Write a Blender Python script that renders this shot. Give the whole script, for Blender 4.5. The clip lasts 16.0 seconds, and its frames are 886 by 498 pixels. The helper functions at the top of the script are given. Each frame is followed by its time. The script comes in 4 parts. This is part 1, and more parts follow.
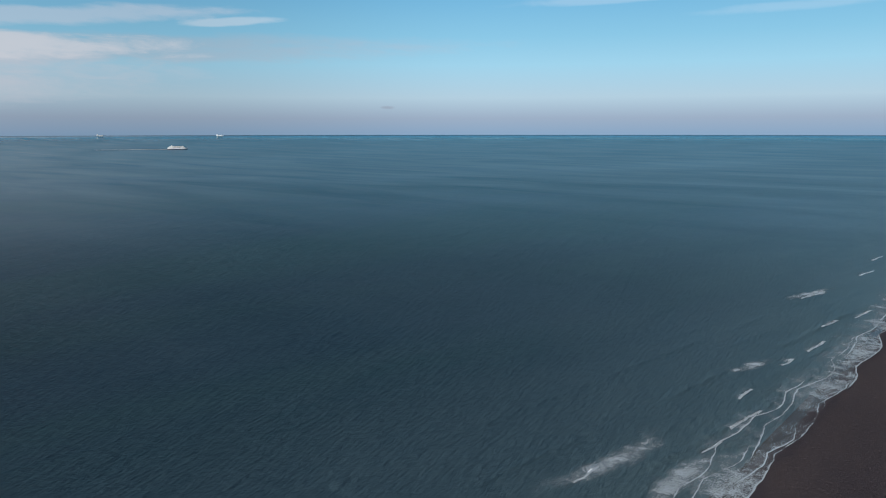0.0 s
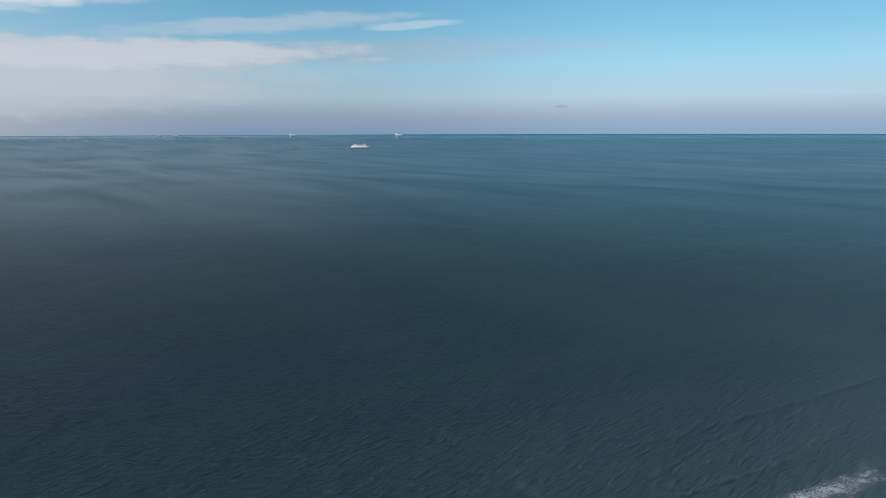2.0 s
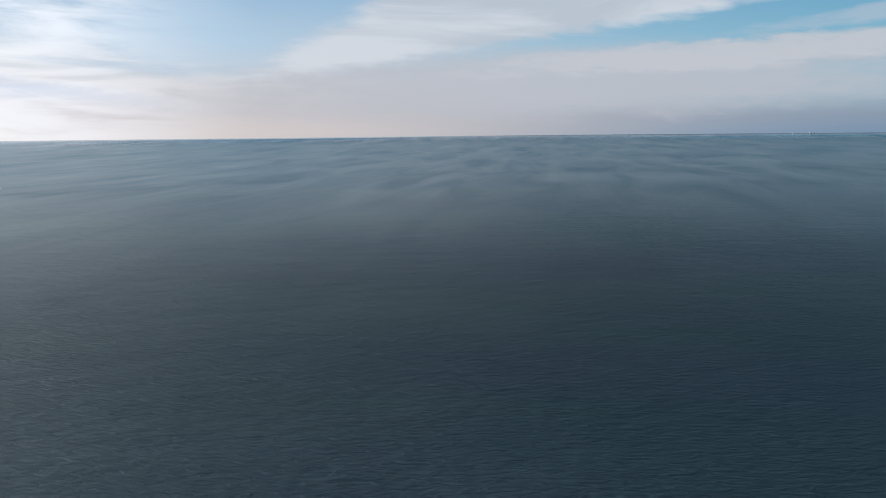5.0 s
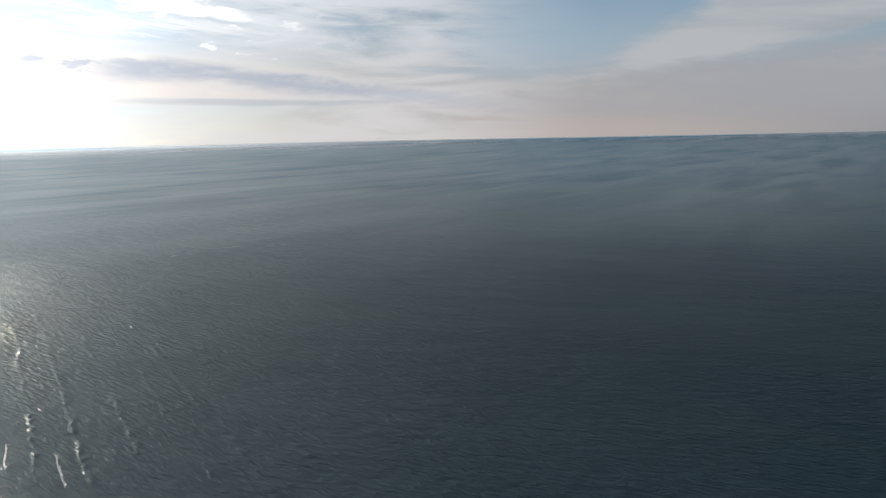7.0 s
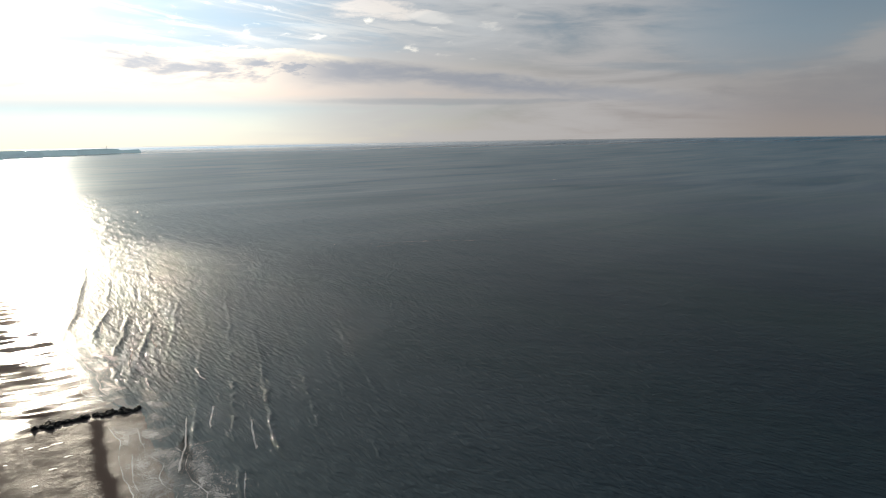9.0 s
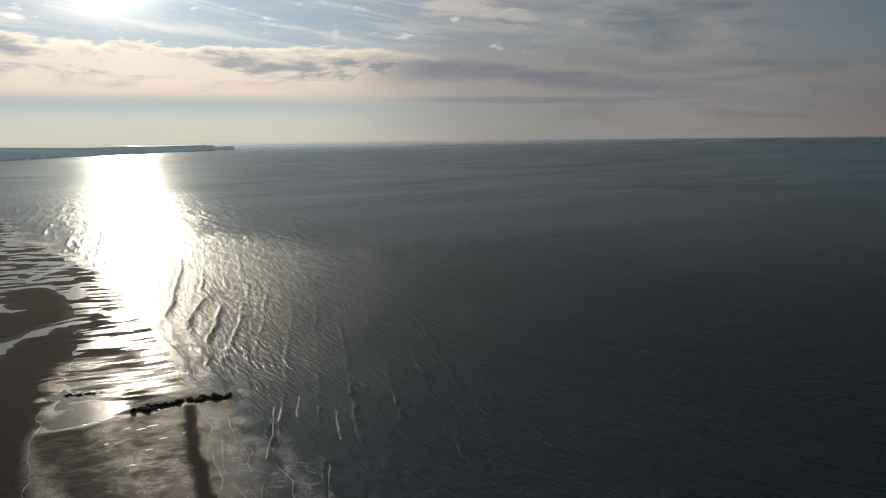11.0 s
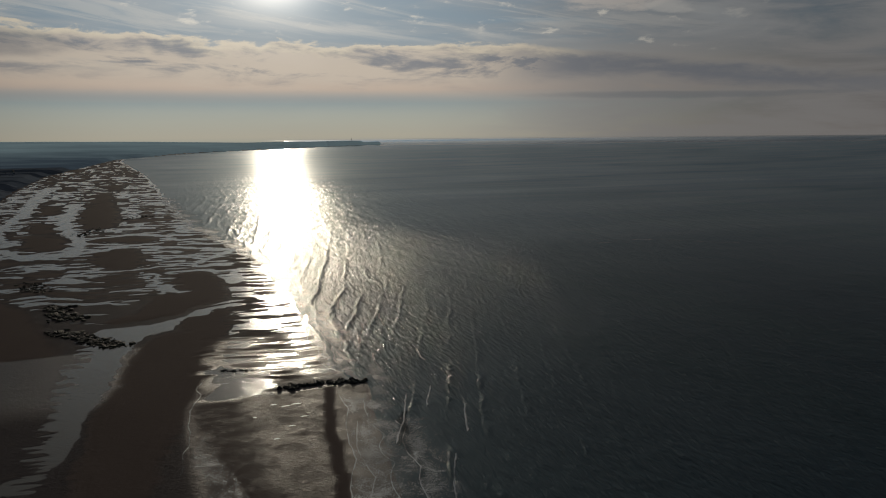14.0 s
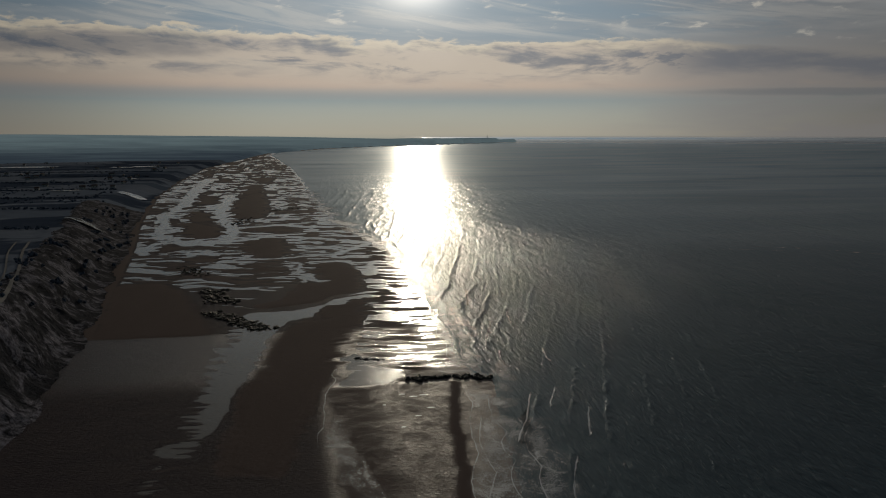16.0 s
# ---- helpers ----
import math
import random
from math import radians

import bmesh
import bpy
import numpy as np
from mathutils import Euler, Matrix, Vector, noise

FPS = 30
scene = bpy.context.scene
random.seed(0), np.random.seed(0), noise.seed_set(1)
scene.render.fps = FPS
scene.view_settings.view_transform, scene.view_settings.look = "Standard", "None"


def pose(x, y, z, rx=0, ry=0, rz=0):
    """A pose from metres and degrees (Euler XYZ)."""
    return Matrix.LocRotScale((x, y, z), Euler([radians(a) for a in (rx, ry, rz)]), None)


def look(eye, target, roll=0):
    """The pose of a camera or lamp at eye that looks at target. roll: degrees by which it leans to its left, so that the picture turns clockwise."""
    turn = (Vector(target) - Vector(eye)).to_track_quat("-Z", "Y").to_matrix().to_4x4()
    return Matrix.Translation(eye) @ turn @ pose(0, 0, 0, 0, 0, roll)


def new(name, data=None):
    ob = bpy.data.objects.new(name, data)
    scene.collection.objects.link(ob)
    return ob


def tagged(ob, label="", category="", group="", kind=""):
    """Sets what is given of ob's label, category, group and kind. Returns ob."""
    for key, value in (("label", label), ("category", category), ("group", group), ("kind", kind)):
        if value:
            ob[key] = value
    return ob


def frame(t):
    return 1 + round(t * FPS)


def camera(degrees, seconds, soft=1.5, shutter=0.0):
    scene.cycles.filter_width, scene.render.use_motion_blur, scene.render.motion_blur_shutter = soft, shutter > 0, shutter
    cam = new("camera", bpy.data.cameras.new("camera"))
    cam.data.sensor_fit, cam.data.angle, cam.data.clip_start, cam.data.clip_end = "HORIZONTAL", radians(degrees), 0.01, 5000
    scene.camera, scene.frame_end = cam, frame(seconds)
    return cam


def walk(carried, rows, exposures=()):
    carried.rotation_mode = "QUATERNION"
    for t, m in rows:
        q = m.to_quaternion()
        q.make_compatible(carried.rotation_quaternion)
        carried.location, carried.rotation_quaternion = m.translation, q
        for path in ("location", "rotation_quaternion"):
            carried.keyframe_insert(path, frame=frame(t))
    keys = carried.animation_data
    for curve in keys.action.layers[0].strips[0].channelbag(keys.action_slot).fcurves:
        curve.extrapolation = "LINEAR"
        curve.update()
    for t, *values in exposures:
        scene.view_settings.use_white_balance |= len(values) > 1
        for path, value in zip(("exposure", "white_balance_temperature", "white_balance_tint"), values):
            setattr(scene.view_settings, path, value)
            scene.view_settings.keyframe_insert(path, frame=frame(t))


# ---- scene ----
EXPOSURES = [(0.0, 0.18, 6100, 10), (1.5, 0.18, 6100, 10), (3.2, 0.38, 6150, 10), (5.5, 0.0, 6150, 10), (7.0, -0.38, 6400, 10), (9.0, -0.95, 6600, 10), (11.5, -1.95, 6650, 10), (13.0, -2.4, 6700, 10), (16.0, -2.55, 6700, 10)]
cam = camera(63.11, 16.0, soft=1.0)
walk(cam, [
    (0.0, pose(-20.19, 16.25, 100.51, 80.677, 0.037, -141.300)),
    (0.5, pose(-18.35, 17.69, 100.06, 80.719, 0.037, -139.012)),
    (1.0, pose(-16.36, 18.95, 99.91, 80.690, 0.056, -136.854)),
    (1.5, pose(-14.70, 19.80, 99.88, 80.680, 0.130, -134.408)),
    (2.0, pose(-13.16, 20.33, 99.81, 80.640, 0.150, -127.865)),
    (2.5, pose(-11.72, 20.56, 99.69, 80.565, 0.060, -110.899)),
    (3.0, pose(-10.37, 20.47, 99.49, 80.550, 0.160, -100.488)),
    (3.2, pose(-9.86, 20.31, 99.37, 80.520, 0.190, -100.182)),
    (5.3, pose(-4.78, 17.31, 97.85, 80.800, 0.746, -76.746)),
    (5.5, pose(-4.32, 16.90, 97.72, 80.794, 0.888, -74.134)),
    (6.0, pose(-3.21, 15.53, 97.43, 80.895, 1.101, -67.794)),
    (6.5, pose(-2.12, 13.81, 97.35, 80.981, 1.141, -61.399)),
    (7.0, pose(-1.07, 11.71, 97.52, 81.056, 1.130, -55.125)),
    (7.5, pose(-0.15, 9.37, 97.85, 81.098, 1.048, -52.145)),
    (8.0, pose(-0.13, 7.39, 98.19, 81.144, 1.053, -49.487)),
    (8.5, pose(0.13, 5.71, 98.40, 81.162, 1.008, -44.661)),
    (9.0, pose(0.23, 4.64, 98.43, 81.199, 0.920, -40.105)),
    (11.5, pose(0.64, 8.38, 97.32, 81.127, 0.676, -32.391)),
    (12.0, pose(0.81, 7.81, 97.37, 81.082, 0.711, -30.652)),
    (12.5, pose(0.87, 6.91, 97.51, 81.061, 0.758, -28.874)),
    (13.0, pose(0.70, 5.90, 97.78, 81.019, 0.714, -26.999)),
    (13.5, pose(0.65, 4.97, 98.02, 80.983, 0.674, -24.890)),
    (14.0, pose(0.63, 3.92, 98.42, 80.962, 0.569, -22.446)),
    (14.5, pose(0.60, 2.73, 98.93, 80.913, 0.496, -19.691)),
    (15.0, pose(0.47, 1.60, 99.43, 80.867, 0.383, -17.057)),
    (15.5, pose(-0.01, 0.73, 99.80, 80.838, 0.234, -14.558)),
    (16.0, pose(-0.00, -0.00, 100.04, 80.798, 0.041, -11.831)),
], EXPOSURES)

world = bpy.data.worlds.new("sky")
scene.world = world
world.use_nodes = True

SUN_AZ, SUN_EL = 9.8, 11.0      # degrees clockwise from +Y, and above the level


class Nodes:
    """Short hands for building a node tree."""

    def __init__(self, tree):
        self.tree = tree
        tree.nodes.clear()

    def make(self, kind, inputs=None, **props):
        n = self.tree.nodes.new(kind)
        for k, v in props.items():
            setattr(n, k, v)
        for k, v in (inputs or {}).items():
            self.put(n.inputs[k], v)
        return n

    def put(self, socket, v):
        if isinstance(v, bpy.types.NodeSocket):
            self.tree.links.new(v, socket)
        else:
            socket.default_value = v

    def m(self, op, a, b=0.0, c=0.0, clamp=False):
        n = self.make("ShaderNodeMath", {0: a, 1: b, 2: c}, operation=op, use_clamp=clamp)
        return n.outputs[0]

    def step(self, v, lo, hi, a=0.0, b=1.0):
        n = self.make("ShaderNodeMapRange", {0: v, 1: lo, 2: hi, 3: a, 4: b}, interpolation_type="SMOOTHSTEP")
        return n.outputs[0]

    def mix(self, fac, a, b):
        n = self.make("ShaderNodeMix", data_type="RGBA")
        self.put(n.inputs[0], fac)
        self.put(n.inputs[6], a)
        self.put(n.inputs[7], b)
        return n.outputs[2]

    def vec(self, x, y, z=0.0):
        return self.make("ShaderNodeCombineXYZ", {0: x, 1: y, 2: z}).outputs[0]

    def noise(self, vector, scale=1.0, detail=4.0, rough=0.5, warp=0.0):
        n = self.make("ShaderNodeTexNoise", {"Vector": vector, "Scale": scale, "Detail": detail, "Roughness": rough, "Distortion": warp})
        return n.outputs[0]

    def ramp(self, fac, stops):
        n = self.make("ShaderNodeValToRGB", {0: fac})
        e = n.color_ramp.elements
        while len(e) < len(stops):
            e.new(0.5)
        for el, (p, c) in zip(e, stops):
            el.position, el.color = p, (*c, 1)
        return n.outputs[0]


def lin(r, g, b, k=1.0):
    """Linear colour from 8-bit sRGB, times k."""
    return tuple(k * ((v / 255 / 12.92) if v / 255 <= 0.04045 else ((v / 255 + 0.055) / 1.055) ** 2.4) for v in (r, g, b))


def build_sky():
    N = Nodes(world.node_tree)
    co = N.make("ShaderNodeTexCoord").outputs["Generated"]
    xyz = N.make("ShaderNodeSeparateXYZ", {0: co}).outputs
    el = N.m("MULTIPLY", N.m("ARCSINE", xyz[2]), 57.2958)
    az = N.m("MULTIPLY", N.m("ARCTAN2", xyz[0], xyz[1]), 57.2958)
    sky = N.make("ShaderNodeTexSky", sky_type="NISHITA", sun_disc=False, sun_elevation=radians(SUN_EL),
                 sun_rotation=radians(SUN_AZ), altitude=100, air_density=1.0, dust_density=1.2, ozone_density=1.5)
    dome = N.make("ShaderNodeVectorMath", {0: sky.outputs[0], "Scale": SKY_GAIN}, operation="SCALE").outputs[0]
    # haze and low sky, away from the sun and towards it
    f = N.m("DIVIDE", N.m("ADD", el, 1.0), 13.0)
    cool = N.ramp(f, [(0.0, lin(126, 155, 180)), (0.06, lin(134, 158, 181)), (0.15, lin(152, 166, 182)), (0.27, lin(174, 196, 206)),
                      (0.46, lin(156, 200, 217)), (0.62, lin(136, 189, 212)), (0.85, lin(114, 173, 205)), (1.0, lin(104, 162, 198))])
    K = 4.4
    warm = N.ramp(f, [(0.0, lin(140, 146, 138, K)), (0.07, lin(166, 162, 148, K)), (0.16, lin(162, 164, 154, K)), (0.26, lin(150, 160, 158, K)),
                      (0.34, lin(184, 168, 154, K)), (0.46, lin(180, 172, 161, K)), (0.62, lin(132, 147, 158, K)), (1.0, lin(118, 142, 160, K))])
    pale = N.ramp(f, [(0.0, lin(203, 194, 190, 1.25)), (0.08, lin(209, 198, 192, 1.25)), (0.2, lin(200, 193, 192, 1.25)), (0.36, lin(200, 198, 198, 1.3)),
                      (0.6, lin(174, 191, 204, 1.35)), (1.0, lin(138, 175, 204, 1.25))])
    dsun = N.m("ABSOLUTE", N.m("SUBTRACT", az, SUN_AZ))
    low = N.mix(N.step(dsun, 52, 105), pale, cool)
    low = N.mix(N.step(dsun, 16, 46), warm, low)
    base = N.mix(N.step(el, 10.5, 20), low, dome)

    wob = N.m("SUBTRACT", N.noise(N.vec(N.m("MULTIPLY", az, 0.11), N.m("MULTIPLY", el, 0.5), 9.0), 1.0, 3, 0.5), 0.5)
    fine = N.noise(N.vec(N.m("MULTIPLY", az, 0.17), N.m("ADD", N.m("MULTIPLY", el, 0.95), N.m("MULTIPLY", az, 0.035)), 3.0), 1.0, 8, 0.58, 0.6)
    wide = N.noise(N.vec(N.m("MULTIPLY", az, 0.05), N.m("MULTIPLY", el, 0.34), 7.0), 1.0, 6, 0.55, 0.8)
    puffv = (N.m("MULTIPLY", az, 0.42), N.m("MULTIPLY", el, 1.25))
    puff = N.noise(N.vec(*puffv, 1.0), 1.0, 8, 0.6, 0.35)
    puffup = N.noise(N.vec(puffv[0], N.m("ADD", puffv[1], 0.5), 1.0), 1.0, 8, 0.6, 0.35)
    n0 = N.m("SUBTRACT", fine, 0.5)
    n1 = N.m("SUBTRACT", wide, 0.5)
    n2 = N.m("SUBTRACT", puff, 0.5)

    def blob(a0, e0, wa, we, tilt, ragged, soft=0.5):
        """A cloud: 1 inside an ellipse in azimuth and elevation, bent and ragged by noise."""
        da = N.m("SUBTRACT", az, a0)
        de = N.m("SUBTRACT", N.m("SUBTRACT", el, e0), N.m("MULTIPLY", da, tilt))
        de = N.m("ADD", de, N.m("MULTIPLY", wob, 1.1 * min(1.0, we * 1.6)))
        q = N.m("ADD", N.m("POWER", N.m("ABSOLUTE", N.m("DIVIDE", da, wa)), 2.0), N.m("POWER", N.m("ABSOLUTE", N.m("DIVIDE", de, we)), 2.0))
        q = N.m("ADD", N.m("ADD", q, N.m("MULTIPLY", n0, ragged * 2.6)), N.m("MULTIPLY", n2, ragged * 1.6))
        return N.step(q, 1.0 + soft, 1.0 - soft)

    def lay(col, mask, colour, amount):
        return N.mix(N.m("MULTIPLY", mask, amount), col, (*colour, 1))

    c = base
    # streaks over the open blue part
    c = lay(c, blob(114, 7.75, 10, 0.5, 0.075, 1.0, 0.8), lin(200, 208, 218), 0.55)
    c = lay(c, blob(110, 5.5, 27, 1.0, 0.03, 0.9, 0.95), lin(176, 184, 194), 0.5)
    c = lay(c, blob(125.5, 7.9, 3.2, 0.24, 0.06, 1.0, 0.9), lin(205, 217, 225), 0.55)
    c = lay(c, blob(155, 9.6, 7, 0.3, 0.03, 1.0, 0.9), lin(186, 206, 220), 0.35)
    c = lay(c, blob(167, 8.5, 6, 0.32, 0.02, 1.0, 0.9), lin(184, 206, 220), 0.3)
    c = lay(c, blob(137, 1.75, 0.55, 0.13, 0.0, 1.2, 0.9), lin(140, 140, 152), 0.45)
    # grey-brown bank under the gap, and the wide sheet above it
    c = lay(c, blob(90, 3.6, 25, 2.4, 0.02, 0.7, 0.9), lin(196, 196, 201, 1.1), 0.8)
    c = lay(c, blob(101, 5.3, 18, 1.0, 0.035, 1.1, 0.7), lin(210, 211, 214, 1.05), 0.8)
    up = N.m("SUBTRACT", el, N.m("ADD", 5.9, N.m("MULTIPLY", N.m("SUBTRACT", az, 82.0), 0.135)))
    left = N.m("SUBTRACT", N.m("ADD", 5.0, N.m("MULTIPLY", N.m("SUBTRACT", az, 66.5), 0.6)), el)
    rag = N.m("ADD", N.m("MULTIPLY", n0, 2.4), N.m("MULTIPLY", n2, 0.8))
    sheet = N.m("MULTIPLY", N.step(N.m("ADD", up, rag), -0.35, 0.8), N.step(N.m("ADD", left, N.m("MULTIPLY", rag, 1.6)), -0.5, 1.8))
    sheet = N.m("MULTIPLY", sheet, N.m("MULTIPLY", N.step(az, 128, 112), N.step(el, 17, 10.5, 0.25, 1.0)))
    sheetcol = N.mix(N.step(wide, 0.4, 0.62), (*lin(200, 204, 209, 1.1), 1), (*lin(222, 223, 225, 1.12), 1))
    c = N.mix(N.m("MULTIPLY", sheet, 0.85), c, sheetcol)
    # milky veil towards the sun
    veil = N.m("MULTIPLY", N.m("MULTIPLY", N.m("MAXIMUM", N.step(az, 68, 50), N.m("MULTIPLY", N.step(az, 94, 74), N.step(el, 11, 16))), N.step(az, 18, 38)), N.step(el, 48, 18, 0.1, 1.0))
    veil = N.m("MULTIPLY", veil, N.step(N.m("ADD", wide, N.m("MULTIPLY", n0, 0.45)), 0.26, 0.6))
    c = lay(c, veil, lin(212, 210, 210, 1.8), 0.8)
    c = lay(c, blob(62, 7.0, 6, 2.4, -0.1, 0.8, 0.9), lin(150, 180, 200, 1.6), 0.28)
    c = lay(c, blob(58, 4.8, 7, 0.35, -0.06, 0.8, 0.9), lin(166, 180, 192, 1.6), 0.45)
    # grey film over the blue above the bank
    film = N.step(N.m("ADD", wide, N.m("MULTIPLY", n0, 0.5)), 0.38, 0.68)
    c = lay(c, N.m("MULTIPLY", N.m("MULTIPLY", film, N.step(dsun, 52, 30)), N.m("MULTIPLY", N.step(el, 5.5, 7.5), N.step(el, 17, 10.5, 0.25, 1.0))), lin(150, 157, 162, K), 0.55)
    wv = N.vec(N.m("ADD", N.m("MULTIPLY", az, 0.13), N.m("MULTIPLY", el, 0.3)), N.m("ADD", N.m("MULTIPLY", el, 1.0), N.m("MULTIPLY", az, 0.12)), 5.0)
    wisp = N.m("MULTIPLY", N.step(N.noise(wv, 1.0, 7, 0.6, 0.5), 0.47, 0.66), N.m("MULTIPLY", N.m("MULTIPLY", N.step(el, 6.4, 7.6), N.step(el, 17, 10.5, 0.2, 1.0)), N.step(dsun, 40, 16)))
    c = lay(c, wisp, lin(200, 196, 188, K), 0.36)
    # cloud bank below the sun: bright tops, slate undersides, thinning to a slate streak
    rise = N.m("MULTIPLY", N.m("MINIMUM", N.m("MAXIMUM", N.m("SUBTRACT", 10.0, az), 0.0), 14.0), 0.05)
    fall = N.m("MULTIPLY", N.m("MAXIMUM", N.m("SUBTRACT", az, 28.0), 0.0), 0.117)
    top = N.m("SUBTRACT", N.m("ADD", 6.9, rise), fall)
    lumpy = N.step(az, 32, 23, 0.2, 0.8)
    depth = N.m("ADD", N.m("SUBTRACT", top, el), N.m("MULTIPLY", N.m("ADD", N.m("MULTIPLY", n2, 2.6), N.m("MULTIPLY", n0, 1.6)), lumpy))
    thick = N.step(az, 24, 40, 3.7, 1.9)
    inside = N.m("MULTIPLY", N.step(depth, -0.05, 0.3), N.step(N.m("ADD", depth, N.m("MULTIPLY", n0, 1.2)), thick, N.m("MULTIPLY", thick, 0.5)))
    inside = N.m("MULTIPLY", inside, N.m("MULTIPLY", N.step(az, 66, 44), N.step(az, -70, -30)))
    relief = N.m("SUBTRACT", puff, puffup)
    lit = N.step(N.m("ADD", N.m("ADD", N.m("MULTIPLY", relief, 1.1), N.m("MULTIPLY", n0, -1.2)), N.m("SUBTRACT", 0.72, N.m("MULTIPLY", depth, 0.5))), 0.1, 0.9)
    lit = N.m("MULTIPLY", lit, N.step(az, 35, 25, 0.15, 1.0))
    clot = N.noise(N.vec(N.m("ADD", N.m("MULTIPLY", az, 0.13), N.m("MULTIPLY", el, 0.12)), N.m("MULTIPLY", el, 0.62), 15.0), 1.0, 6, 0.6, 0.5)
    dark = N.m("MAXIMUM", N.step(N.m("ADD", clot, N.m("MULTIPLY", n2, 0.25)), 0.44, 0.6), N.step(az, 24, 33))
    body = N.mix(dark, (*lin(186, 175, 162, K), 1), (*lin(112, 117, 126, K), 1))
    bankcol = N.mix(lit, body, (*lin(198, 188, 168, K), 1))
    rim = N.m("MULTIPLY", N.step(depth, -0.05, 0.12), N.step(N.m("ADD", depth, N.m("MULTIPLY", relief, -1.2)), 0.75, 0.15))
    rim = N.m("MULTIPLY", rim, N.step(az, 36, 25, 0.1, 1.0))
    bankcol = N.mix(N.m("MULTIPLY", rim, 0.55), bankcol, (*lin(216, 204, 182, K), 1))
    c = N.mix(N.m("MULTIPLY", inside, 0.85), c, bankcol)
    c = lay(c, blob(40, 2.75, 9, 0.24, -0.01, 0.5, 0.9), lin(108, 118, 128, 3.6), 0.4)
    c = lay(c, blob(-13, 6.1, 9, 0.8, 0.02, 0.9, 0.9), lin(86, 96, 110, K), 0.55)
    # blue-grey layer with a level top, fading down into the haze
    lev = N.m("ADD", N.m("SUBTRACT", el, 3.2), N.m("ADD", N.m("MULTIPLY", n2, 0.3), N.m("MULTIPLY", N.m("SUBTRACT", az, 5.0), 0.008)))
    layer = N.m("MULTIPLY", N.m("MULTIPLY", N.step(lev, 0.6, -0.6), N.step(lev, -1.6, -0.1)), N.m("MULTIPLY", N.step(az, 36, 14), N.step(az, -70, -30)))
    c = lay(c, layer, lin(108, 126, 138, K), 0.5)
    # small bright cloudlets over the bank
    bits = N.m("MULTIPLY", N.step(N.m("ADD", puff, N.m("MULTIPLY", n0, 0.3)), 0.58, 0.74), N.m("MULTIPLY", N.step(N.m("SUBTRACT", el, top), 0.4, 1.0), N.step(dsun, 40, 24)))
    c = lay(c, bits, lin(210, 206, 196, K), 0.7)
    c = lay(c, blob(35.3, 9.5, 2.6, 0.7, 0.0, 3.2, 0.9), lin(196, 190, 184, 3.8), 0.7)
    c = lay(c, blob(39.3, 9.0, 1.6, 0.34, -0.1, 2.6, 0.9), lin(190, 190, 188, 3.6), 0.65)
    c = N.make("ShaderNodeVectorMath", {0: c, "Scale": N.m("SUBTRACT", 1.0, N.m("MULTIPLY", N.m("MULTIPLY", N.step(az, 24, 46), N.step(az, 146, 118)), 0.22))}, operation="SCALE").outputs[0]
    c = N.make("ShaderNodeVectorMath", {0: c, "Scale": N.m("MULTIPLY", N.step(az, -26, 2, 0.76, 1.0), N.step(dsun, 28, 10, 1.0, 1.24))}, operation="SCALE").outputs[0]
    # the sun's own glow through thin cloud
    ang = N.m("SQRT", N.m("ADD", N.m("POWER", N.m("MULTIPLY", N.m("SUBTRACT", az, SUN_AZ), 0.85), 2.0), N.m("POWER", N.m("MULTIPLY", N.m("SUBTRACT", el, SUN_EL + 0.5), 1.3), 2.0)))
    g1 = N.m("MULTIPLY", N.m("EXPONENT", N.m("MULTIPLY", N.m("POWER", N.m("DIVIDE", ang, 2.4), 2.0), -1.0)), 6.0)
    g2 = N.m("MULTIPLY", N.m("EXPONENT", N.m("DIVIDE", ang, -5.0)), 2.6)
    g3 = N.m("MULTIPLY", N.m("MULTIPLY", N.m("EXPONENT", N.m("DIVIDE", ang, -26.0)), 2.2), N.step(el, 10.5, 18))
    glow = N.make("ShaderNodeVectorMath", {0: (1.0, 0.93, 0.82), "Scale": N.m("ADD", N.m("ADD", g1, g3), N.m("MULTIPLY", g2, N.m("ADD", 0.4, wide)))}, operation="SCALE").outputs[0]
    out = N.make("ShaderNodeVectorMath", {0: c, 1: glow}, operation="ADD").outputs[0]
    bg = N.make("ShaderNodeBackground", {0: out, 1: SKY_STRENGTH})
    N.make("ShaderNodeOutputWorld", {0: bg.outputs[0]})


SKY_GAIN, SKY_STRENGTH = 0.05, 1.0
build_sky()

sun_data = bpy.data.lights.new("sun", "SUN")
sun_data.energy, sun_data.angle, sun_data.color = 3.4, radians(0.6), (1.0, 0.88, 0.7)
sun = new("sun", sun_data)
sa, se = radians(SUN_AZ), radians(SUN_EL)
sun.matrix_world = look((math.sin(sa) * math.cos(se) * 1000, math.cos(sa) * math.cos(se) * 1000, math.sin(se) * 1000), (0, 0, 0))

# ---- materials ----


def material(name):
    mat = bpy.data.materials.new(name)
    mat.use_nodes = True
    return mat, Nodes(mat.node_tree)


def finish(N, colour, rough, normal=None, ior=1.45, metal=0.0, spec=0.5, alpha=None):
    b = N.make("ShaderNodeBsdfPrincipled", {"Base Color": colour, "Roughness": rough, "IOR": ior, "Metallic": metal, "Specular IOR Level": spec})
    if normal is not None:
        N.put(b.inputs["Normal"], normal)
    if alpha is not None:
        N.put(b.inputs["Alpha"], alpha)
    N.make("ShaderNodeOutputMaterial", {0: b.outputs[0]})


